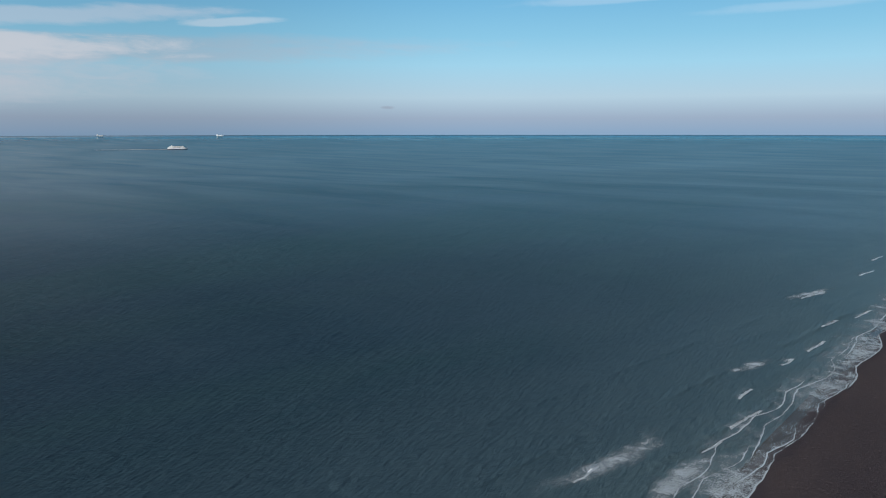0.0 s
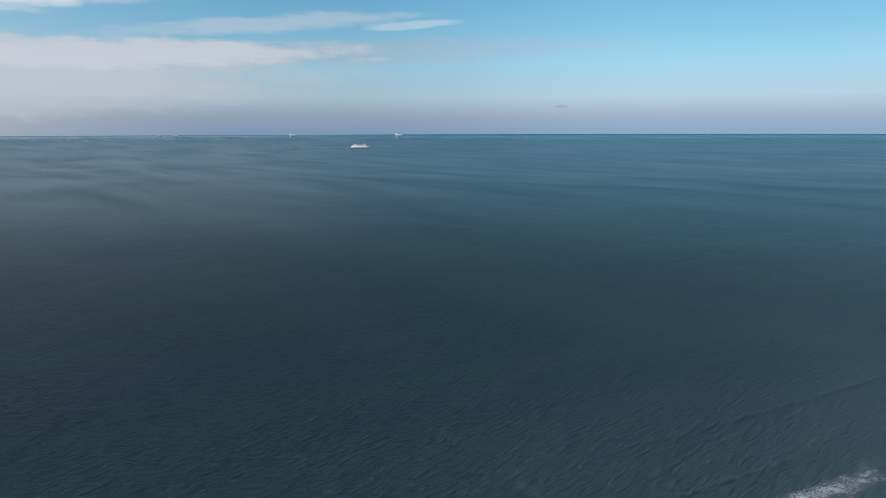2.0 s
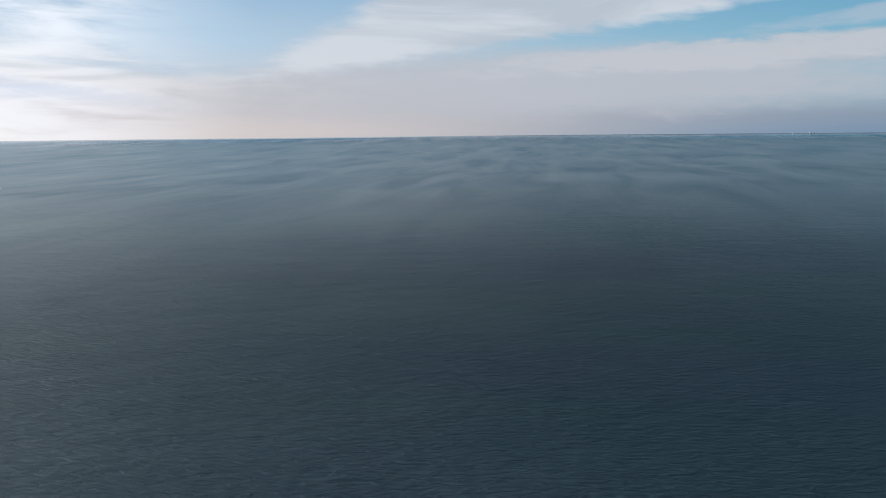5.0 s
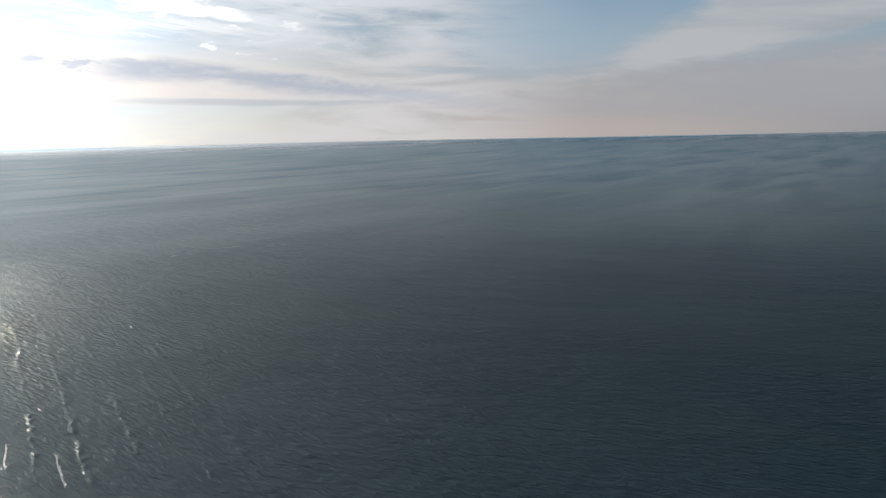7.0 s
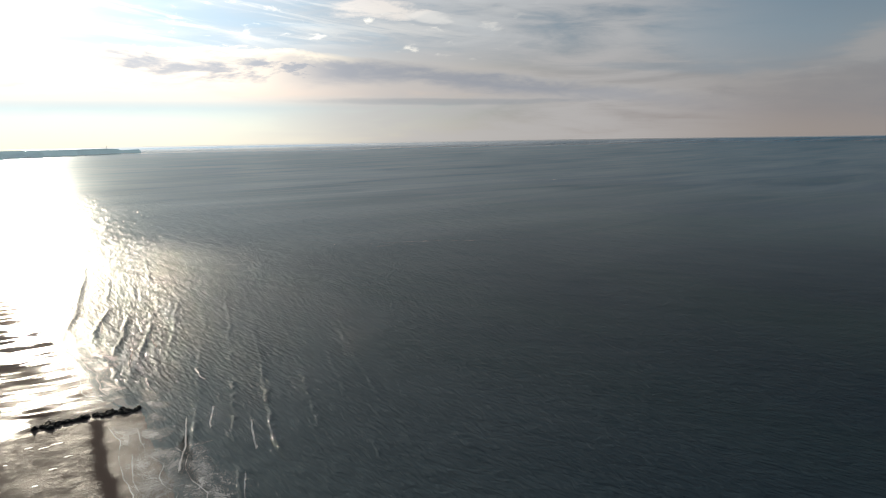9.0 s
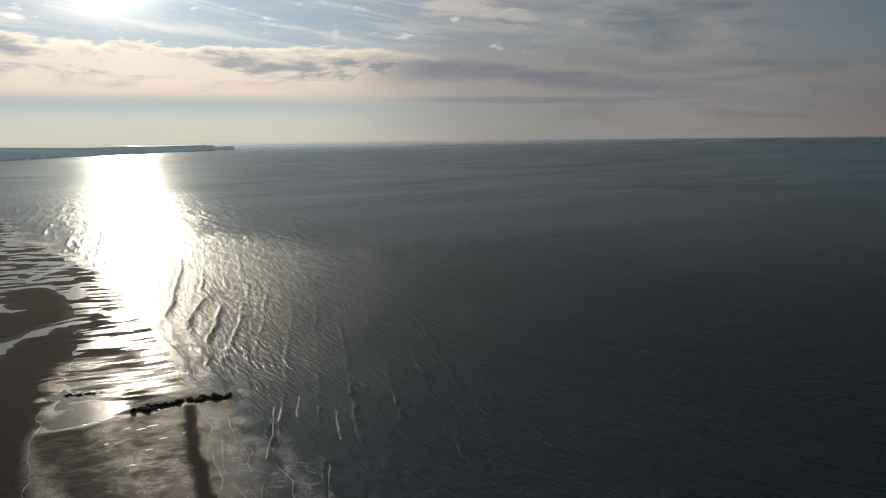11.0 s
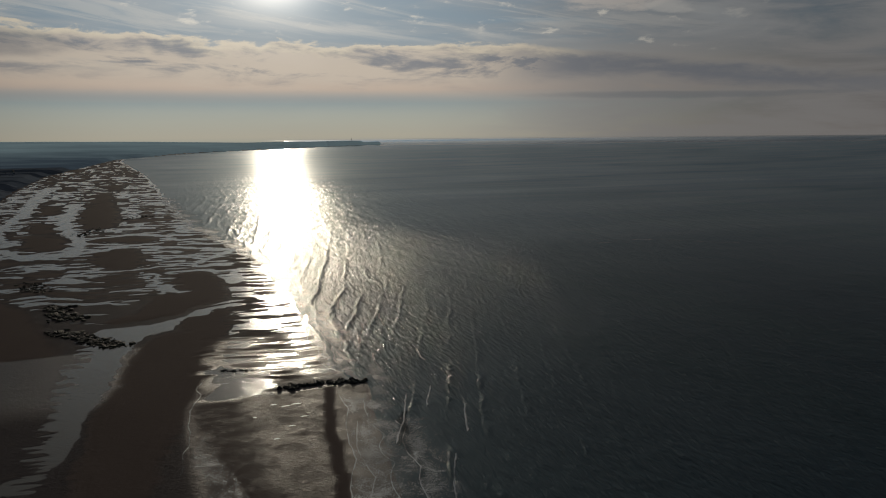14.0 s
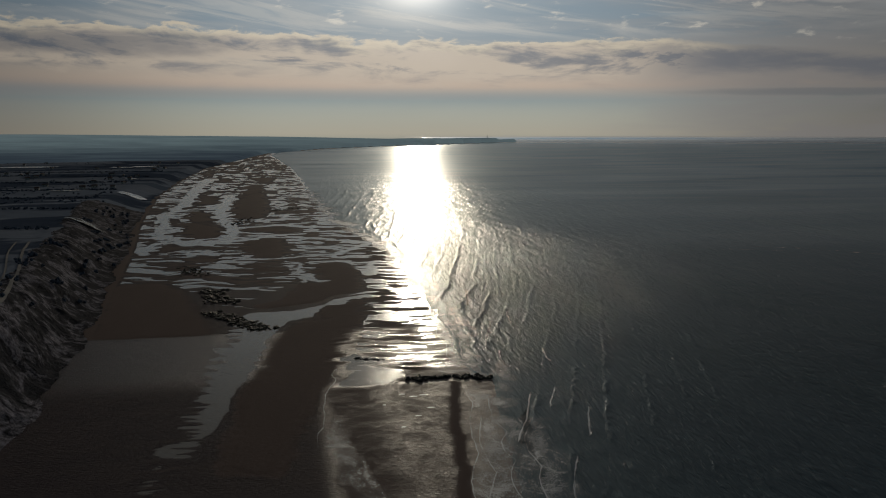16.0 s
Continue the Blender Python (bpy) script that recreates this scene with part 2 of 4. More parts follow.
def water(N, colour, rough, normal, least, most, broad):
    """Murky water: light from within, and a gloss that grows towards grazing sight."""
    fr = N.make("ShaderNodeFresnel", {"IOR": 1.33}).outputs[0]
    fac = N.m("ADD", least, N.m("MULTIPLY", fr, most))
    d = N.make("ShaderNodeBsdfDiffuse", {"Color": colour, "Normal": normal})
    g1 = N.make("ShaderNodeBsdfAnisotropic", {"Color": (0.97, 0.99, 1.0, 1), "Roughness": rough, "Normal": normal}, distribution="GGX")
    # broad gloss tinted blue: colour painted into the reflection, beyond what the sky gives
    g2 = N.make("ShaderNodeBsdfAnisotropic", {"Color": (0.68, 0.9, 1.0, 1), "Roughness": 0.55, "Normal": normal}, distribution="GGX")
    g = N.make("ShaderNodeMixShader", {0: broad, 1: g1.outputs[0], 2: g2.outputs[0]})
    mx = N.make("ShaderNodeMixShader", {0: fac, 1: d.outputs[0], 2: g.outputs[0]})
    N.make("ShaderNodeOutputMaterial", {0: mx.outputs[0]})


def plain(name, dark, light, scale, rough, bump=0.3, dist=0.05, metal=0.0):
    """A grainy, worn surface between two colours, at two scales."""
    mat, N = material(name)
    co = N.make("ShaderNodeTexCoord").outputs["Object"]
    a, b = N.noise(co, scale, 5, 0.6), N.noise(co, scale * 9, 4, 0.6)
    f = N.step(N.m("ADD", N.m("MULTIPLY", a, 0.7), N.m("MULTIPLY", b, 0.3)), 0.35, 0.65)
    r = N.make("ShaderNodeObjectInfo").outputs["Random"]
    f = N.m("ADD", N.m("MULTIPLY", f, 0.8), N.m("MULTIPLY", r, 0.2))
    bp = N.make("ShaderNodeBump", {"Height": b, "Strength": bump, "Distance": dist})
    finish(N, N.mix(f, (*dark, 1), (*light, 1)), N.m("ADD", rough, N.m("MULTIPLY", b, 0.15)), bp.outputs[0], metal=metal)
    return mat


def plan(N, sx, sy, turn=0.0):
    """Place on the ground in metres, scaled along and across."""
    p = N.make("ShaderNodeNewGeometry").outputs["Position"]
    return N.make("ShaderNodeMapping", {"Vector": p, "Rotation": (0, 0, radians(turn)), "Scale": (sx, sy, 0.0)}).outputs[0]


def sea_material():
    mat, N = material("sea_water")
    far = N.make("ShaderNodeAttribute", attribute_name="far").outputs["Fac"]
    near, mid = (N.make("ShaderNodeAttribute", attribute_name=k).outputs["Fac"] for k in ("near", "mid"))
    gust = N.noise(plan(N, 0.009, 0.004, 20), 1.0, 4, 0.55, 0.8)
    calm = N.make("ShaderNodeAttribute", attribute_name="silt").outputs["Fac"]
    lively = N.m("MULTIPLY", N.m("ADD", 0.5, gust), N.m("SUBTRACT", 1.0, N.m("MULTIPLY", calm, 1.0)))
    swell = N.noise(plan(N, 0.1, 0.035, 12), 1.0, 3, 0.5, 0.4)
    chop = N.noise(plan(N, 0.58, 0.15, 22), 1.0, 4, 0.6, 0.4)
    small = N.noise(plan(N, 1.6, 0.7, 30), 1.0, 3, 0.6, 0.3)
    long1 = N.noise(plan(N, 0.045, 0.016, 18), 1.0, 3, 0.55, 0.5)
    streak = N.noise(plan(N, 0.0022, 0.009, 65), 1.0, 5, 0.6, 0.7)
    h1 = N.m("MULTIPLY", N.m("ADD", N.m("MULTIPLY", chop, 1.6), N.m("ADD", N.m("MULTIPLY", small, 0.3), N.m("MULTIPLY", swell, 1.0))), near)
    h2 = N.m("MULTIPLY", N.m("ADD", N.m("MULTIPLY", N.m("ADD", swell, N.m("MULTIPLY", chop, 0.3)), 1.15), N.m("MULTIPLY", long1, 0.8)), mid)
    height = N.m("MULTIPLY", N.m("ADD", h1, h2), lively)
    bp = N.make("ShaderNodeBump", {"Height": height, "Strength": 1.0, "Distance": 1.2})
    # silt near the shore, patches of clearer and ruffled water farther out
    silt = N.make("ShaderNodeAttribute", attribute_name="silt").outputs["Fac"]
    patch = N.noise(plan(N, 0.0035, 0.0012, 25), 1.0, 5, 0.55, 0.8)
    cloudy = N.noise(plan(N, 0.02, 0.008, 15), 1.0, 4, 0.6, 0.5)
    silt = N.m("ADD", silt, N.m("MULTIPLY", N.m("SUBTRACT", cloudy, 0.5), N.m("MULTIPLY", silt, 0.9)), clamp=True)
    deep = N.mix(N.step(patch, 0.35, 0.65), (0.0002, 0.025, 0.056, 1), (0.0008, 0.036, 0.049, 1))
    # bluer and lighter with distance: sky reflection painted into the water's diffuse colour
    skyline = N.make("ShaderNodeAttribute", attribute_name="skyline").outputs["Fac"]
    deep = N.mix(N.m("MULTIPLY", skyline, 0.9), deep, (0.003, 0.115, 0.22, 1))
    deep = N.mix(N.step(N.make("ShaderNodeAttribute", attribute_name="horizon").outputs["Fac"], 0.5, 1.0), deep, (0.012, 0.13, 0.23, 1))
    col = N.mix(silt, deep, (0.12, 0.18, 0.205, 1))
    horizon = N.make("ShaderNodeAttribute", attribute_name="horizon").outputs["Fac"]
    rough = N.m("ADD", N.m("ADD", 0.09, N.m("MULTIPLY", N.m("SUBTRACT", 1.0, near), 0.12)), N.m("MULTIPLY", N.step(patch, 0.3, 0.7), 0.06))
    rough = N.m("MULTIPLY", rough, N.m("SUBTRACT", 1.0, N.m("MULTIPLY", horizon, 0.7)))
    # extra gloss at the horizon, most of it sunward, stands in for haze
    haze_gloss = N.make("ShaderNodeAttribute", attribute_name="haze_gloss").outputs["Fac"]
    water(N, col, rough, bp.outputs[0], N.m("ADD", 0.012, haze_gloss), N.m("MULTIPLY", N.m("SUBTRACT", 0.47, N.m("MULTIPLY", haze_gloss, 0.47)), N.m("ADD", 1.0, N.m("MULTIPLY", N.m("SUBTRACT", streak, 0.5), N.m("ADD", 0.5, far)))), N.m("MULTIPLY", 0.24, N.m("SUBTRACT", 1.0, horizon)))
    return mat


def sand_material():
    mat, N = material("beach_sand")
    wet = N.make("ShaderNodeAttribute", attribute_name="wet").outputs["Fac"]
    big, grain = N.noise(plan(N, 0.03, 0.012), 1.0, 5, 0.6), N.noise(plan(N, 0.7, 0.7), 1.0, 5, 0.65)
    rip = N.noise(plan(N, 0.5, 1.5, 8), 1.0, 5, 0.6, 0.8)
    fine = N.noise(plan(N, 3.0, 4.0), 1.0, 4, 0.65)
    dry = N.mix(N.m("ADD", N.m("MULTIPLY", big, 0.7), N.m("MULTIPLY", grain, 0.3)), (0.115, 0.087, 0.08, 1), (0.19, 0.148, 0.134, 1))
    damp = N.mix(grain, (0.046, 0.039, 0.047, 1), (0.077, 0.065, 0.075, 1))
    w = N.m("ADD", wet, N.m("MULTIPLY", N.m("SUBTRACT", N.m("ADD", N.m("MULTIPLY", grain, 0.6), N.m("MULTIPLY", rip, 0.4)), 0.5), 0.7), clamp=True)
    sheen = N.m("MULTIPLY", w, N.make("ShaderNodeAttribute", attribute_name="sheen").outputs["Fac"])
    rough = N.m("SUBTRACT", 0.86, N.m("MULTIPLY", sheen, 0.6))
    bp = N.make("ShaderNodeBump", {"Height": N.m("ADD", N.m("MULTIPLY", rip, N.m("ADD", 0.06, N.m("MULTIPLY", w, 0.26))), N.m("ADD", N.m("MULTIPLY", grain, 0.07), N.m("MULTIPLY", fine, N.m("ADD", 0.03, N.m("MULTIPLY", w, 0.08))))), "Strength": 0.9, "Distance": 1.0})
    finish(N, N.mix(w, dry, damp), rough, bp.outputs[0], spec=N.m("ADD", 0.03, N.m("MULTIPLY", sheen, 0.12)))
    return mat


def pool_material():
    mat, N = material("shallow_water")
    a = N.noise(plan(N, 0.5, 1.1), 1.0, 4, 0.6, 0.5)
    bp = N.make("ShaderNodeBump", {"Height": a, "Strength": 0.7, "Distance": 0.14})
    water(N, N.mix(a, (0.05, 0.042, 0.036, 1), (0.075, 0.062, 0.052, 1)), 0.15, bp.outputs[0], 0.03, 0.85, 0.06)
    return mat


def foam_material():
    mat, N = material("sea_foam")
    edge = N.make("ShaderNodeAttribute", attribute_name="edge").outputs["Fac"]
    a = N.noise(plan(N, 2.4, 1.5), 1.0, 6, 0.72, 0.6)
    b = N.noise(plan(N, 0.16, 0.12), 1.0, 4, 0.6, 0.8)
    streak = N.noise(plan(N, 0.22, 1.3, 10), 1.0, 4, 0.6, 0.6)
    cell = N.make("ShaderNodeTexVoronoi", {"Vector": plan(N, 1.5, 0.9), "Scale": 1.0}, feature="DISTANCE_TO_EDGE", voronoi_dimensions="2D").outputs["Distance"]
    lace = N.m("SUBTRACT", 0.16, cell)
    f = N.m("ADD", N.m("SUBTRACT", edge, 0.62), N.m("ADD", N.m("MULTIPLY", N.m("SUBTRACT", a, 0.5), 1.7), N.m("MULTIPLY", N.m("SUBTRACT", b, 0.5), 1.5)))
    f = N.m("ADD", f, N.m("ADD", N.m("MULTIPLY", lace, 0.5), N.m("MULTIPLY", N.m("SUBTRACT", streak, 0.5), 0.5)))
    alpha = N.m("ADD", N.m("MULTIPLY", N.step(f, -0.05, 0.45), 0.82), N.m("MULTIPLY", N.step(N.m("ADD", edge, N.m("ADD", N.m("MULTIPLY", N.m("SUBTRACT", a, 0.5), 1.9), N.m("MULTIPLY", N.m("SUBTRACT", b, 0.5), 1.0))), 0.28, 0.78), 0.5), clamp=True)
    finish(N, N.mix(a, (0.38, 0.45, 0.52, 1), (0.64, 0.71, 0.77, 1)), 0.42, ior=1.33, alpha=alpha)
    return mat


def land_material():
    mat, N = material("farmland")
    p = plan(N, 0.0023, 0.0085, 8)
    cell = N.make("ShaderNodeTexVoronoi", {"Vector": p, "Scale": 1.0, "Randomness": 0.75}, voronoi_dimensions="2D", distance="CHEBYCHEV").outputs["Color"]
    v = N.make("ShaderNodeSeparateColor", {0: cell}).outputs
    grain = N.noise(plan(N, 0.05, 0.05), 1.0, 6, 0.65)
    # field and wood colours lean to blue: the haze over them is painted in
    field = N.mix(v[0], (0.15, 0.19, 0.25, 1), (0.36, 0.41, 0.48, 1))
    field = N.mix(N.step(v[1], 0.72, 0.8), field, (0.3, 0.34, 0.4, 1))
    wood = N.noise(plan(N, 0.0035, 0.006), 1.0, 5, 0.6, 0.4)
    field = N.mix(N.step(wood, 0.5, 0.56), field, (0.09, 0.115, 0.16, 1))
    field = N.mix(N.m("MULTIPLY", grain, 0.5), field, (0.025, 0.04, 0.07, 1))
    bp = N.make("ShaderNodeBump", {"Height": grain, "Strength": 0.6, "Distance": 2.0})
    finish(N, field, 0.9, bp.outputs[0], spec=0.0)
    return mat


def cliff_material():
    mat, N = material("clay_cliff")
    p = N.make("ShaderNodeNewGeometry").outputs["Position"]
    a = N.noise(p, 0.09, 7, 0.7, 0.8)
    b = N.noise(p, 0.5, 5, 0.65)
    col = N.mix(N.step(a, 0.47, 0.6), (0.03, 0.033, 0.042, 1), (0.27, 0.265, 0.31, 1))
    col = N.mix(N.m("MULTIPLY", N.step(b, 0.35, 0.7), 0.75), col, (0.03, 0.03, 0.036, 1))
    bp = N.make("ShaderNodeBump", {"Height": N.m("ADD", a, b), "Strength": 0.9, "Distance": 1.2})
    finish(N, col, 0.92, bp.outputs[0], spec=0.03)
    return mat


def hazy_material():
    """Far hills as a plain backdrop of distance; the bright sea air is put into their emission."""
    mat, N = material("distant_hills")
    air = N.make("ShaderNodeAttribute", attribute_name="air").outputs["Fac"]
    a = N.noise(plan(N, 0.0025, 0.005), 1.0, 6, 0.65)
    # haze painted as emission, paler the farther off the hill
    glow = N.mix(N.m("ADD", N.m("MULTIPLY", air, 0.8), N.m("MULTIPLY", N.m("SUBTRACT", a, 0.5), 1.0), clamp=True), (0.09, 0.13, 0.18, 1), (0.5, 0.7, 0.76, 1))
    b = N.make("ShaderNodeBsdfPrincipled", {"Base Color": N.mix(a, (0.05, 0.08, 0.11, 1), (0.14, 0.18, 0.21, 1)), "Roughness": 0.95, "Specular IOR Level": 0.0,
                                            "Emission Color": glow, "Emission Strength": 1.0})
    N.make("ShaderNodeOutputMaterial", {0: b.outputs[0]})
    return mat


SEA, SAND, POOL, FOAM, LAND, CLIFF = sea_material(), sand_material(), pool_material(), foam_material(), land_material(), cliff_material()
ROCK = plain("wet_dark_rock", (0.012, 0.012, 0.011), (0.05, 0.046, 0.04), 0.8, 0.5, 0.6, 0.15)
WEED = plain("weedy_rock", (0.01, 0.012, 0.008), (0.035, 0.036, 0.024), 0.9, 0.6, 0.6, 0.15)
LEAF = plain("dark_foliage", (0.07, 0.095, 0.13), (0.12, 0.15, 0.2), 0.3, 0.9, 0.4, 0.2)
WHITE = plain("white_ship_paint", (0.84, 0.86, 0.88), (0.92, 0.93, 0.94), 0.2, 0.4, 0.05)
NAVY = plain("navy_ship_paint", (0.03, 0.05, 0.1), (0.05, 0.07, 0.13), 0.2, 0.4, 0.05)
RUST = plain("rusty_red_paint", (0.16, 0.06, 0.04), (0.24, 0.1, 0.07), 0.3, 0.6, 0.1)
GLASS = plain("dark_window_band", (0.01, 0.012, 0.015), (0.02, 0.022, 0.026), 0.4, 0.15, 0.02)
WALLP = plain("pale_render", (0.4, 0.38, 0.34), (0.62, 0.6, 0.55), 0.4, 0.85, 0.1)
TILE = plain("slate_roof", (0.06, 0.05, 0.05), (0.16, 0.1, 0.08), 0.4, 0.75, 0.2)
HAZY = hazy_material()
TRACK = plain("chalk_track", (0.13, 0.13, 0.13), (0.2, 0.2, 0.2), 0.1, 0.9, 0.2)

# ---- ground, sea and beach ----
EYE_Z = 100.0
NEAR, DEEP = 1800.0, 3150.0


def reach(r):
    """Past 1.8 km the distance is drawn in towards the viewpoint, so that the horizon stands 5 km off."""
    r = np.asarray(r, float)
    return np.where(r < NEAR, r, NEAR + DEEP * (1 - np.exp(-(r - NEAR) / DEEP)))


def squash(co):
    co = np.asarray(co, float)
    r = np.maximum(np.hypot(co[:, 0], co[:, 1]), 1e-6)
    k = (reach(r) / r)[:, None]
    return np.concatenate([co[:, :2] * k, EYE_Z + (co[:, 2:3] - EYE_Z) * k], 1)


def lattice(ix, iy, seed):
    n = (ix.astype(np.int64) * 374761393 + iy.astype(np.int64) * 668265263 + seed * 974711) & 0x7FFFFFFF
    n = ((n ^ (n >> 13)) * 1274126177) & 0x7FFFFFFF
    return ((n ^ (n >> 16)) & 0xFFFF) / 65535.0


def vnoise(x, y, seed=0, octaves=3):
    """Smooth value noise, -1 to 1."""
    total, amp, norm = 0.0, 1.0, 0.0
    for o in range(octaves):
        ix, iy = np.floor(x), np.floor(y)
        fx, fy = x - ix, y - iy
        fx, fy = fx * fx * (3 - 2 * fx), fy * fy * (3 - 2 * fy)
        a, b = lattice(ix, iy, seed + o), lattice(ix + 1, iy, seed + o)
        c, d = lattice(ix, iy + 1, seed + o), lattice(ix + 1, iy + 1, seed + o)
        total = total + amp * ((a + (b - a) * fx) * (1 - fy) + (c + (d - c) * fx) * fy)
        norm += amp
        amp, x, y = amp * 0.5, x * 2.03 + 17.3, y * 2.03 + 5.1
    return total / norm * 2 - 1


def smooth(v, lo, hi):
    t = np.clip((v - lo) / (hi - lo), 0, 1)
    return t * t * (3 - 2 * t)


def shore(y):
    """Where the sea meets the beach."""
    return np.interp(y, [-3000, -800, -430, -170, 0, 180, 280, 590, 710, 830, 1130, 2020, 3300, 3770, 4600, 5300, 6600, 7500, 7700],
                     [-60, 15, 31, 40, 46, 60, 78, 82, 72, 52, 37, 7, -84, -60, 280, 720, 1620, 2380, 2575]) + smooth(y, 270, 300) * smooth(y, 3000, 2000) * (3.5 * vnoise(y / 38, y * 0, 12, 2) + 1.3 * vnoise(y / 9, y * 0, 13, 2))


def foot(y):
    """The foot of the cliff."""
    return np.interp(y, [-3000, 0, 240, 320, 445, 534, 634, 828, 1187, 1600, 2077, 2671, 3564, 4600, 5300, 6600, 7700],
                     [-150, -88, -91, -95, -112, -123, -136, -167, -208, -227, -235, -186, -110, 200, 660, 1590, 2560])


BANKS, CREEKS = [], []


def bank(*chain):
    """A sand bank along a chain of x, y, half width."""
    BANKS.append(chain)


def creek(*chain):
    """A channel cut through the sand, by the same measure."""
    CREEKS.append(chain)


bank((33, 422, 7), (24, 400, 14), (10, 352, 21), (0, 300, 20.5), (-7, 263, 19), (-10.5, 235, 16.5), (-13.5, 216, 14))
bank((-97, 488, 20), (-84, 430, 28), (-74, 385, 33), (-70, 366, 35))
bank((-66, 262, 27), (-62, 215, 27), (-60, 120, 30))
bank((26, 545, 17), (28, 505, 18), (21, 462, 23), (3, 427, 13), (-17, 413, 8))
bank((-29, 690, 19), (-27, 640, 22), (-22, 600, 17))
bank((-117, 698, 4), (-108, 650, 13), (-104, 606, 20))
bank((-112, 815, 14), (-92, 762, 24), (-84, 718, 20))
bank((-124, 1150, 20), (-112, 1050, 17))
bank((-122, 940, 9), (-102, 885, 19), (-100, 852, 18))
bank((-68, 1420, 14), (-66, 1250, 17), (-64, 1100, 29), (-55, 960, 25), (-53, 872, 20))
bank((-60, 768, 9), (-35, 766, 17), (-5, 745, 14))
bank((-160, 1640, 22), (-135, 1500, 20))
bank((-215, 2400, 40), (-168, 1990, 34))
bank((-62, 1640, 24), (-58, 1500, 18))
bank((-20, -330, 34), (-18, -230, 30), (-16, -150, 28), (-14, -20, 16))
creek((48, 438, 4), (24, 426, 2.2), (10, 406, 2.2), (0, 391, 8), (-22, 388, 8))
creek((-165, 1610, 12), (-160, 1330, 9), (-142, 1030, 8), (-145, 890, 7), (-130, 790, 5), (-123, 725, 5), (-105, 700, 5), (-86, 660, 6), (-62, 670, 7), (-47, 685, 5), (-10, 715, 4))
creek((-93, 1190, 12), (-90, 1085, 9), (-91, 990, 9), (-77, 845, 8), (-60, 785, 7), (-58, 715, 7), (-60, 672, 7))
creek((-65, 785, 5), (-27, 785, 5), (-5, 795, 5), (24, 770, 6))
creek((-124, 624, 3), (-114, 670, 4), (-107, 705, 4))
creek((-44, 578, 3), (5, 583, 3), (34, 590, 3), (68, 650, 4))
creek((-3, 566, 2), (4, 535, 3), (8, 494, 4), (14, 484, 5))
creek((-5, 384, 5), (-13, 366, 3.5), (-19, 345, 6))


def chain_field(x, y, chain):
    """1 on the line of a chain, 0 at its edge, falling on outside."""
    best = np.full(x.shape, -9.0)
    for (x0, y0, r0), (x1, y1, r1) in zip(chain, chain[1:]):
        dx, dy = x1 - x0, y1 - y0
        t = np.clip(((x - x0) * dx + (y - y0) * dy) / (dx * dx + dy * dy), 0, 1)
        best = np.maximum(best, 1 - np.hypot(x - x0 - t * dx, y - y0 - t * dy) / (r0 + t * (r1 - r0)))
    return best


def spot(x, y, x0, y0, rx, ry):
    return np.exp(-((x - x0) / rx) ** 2 - ((y - y0) / ry) ** 2)


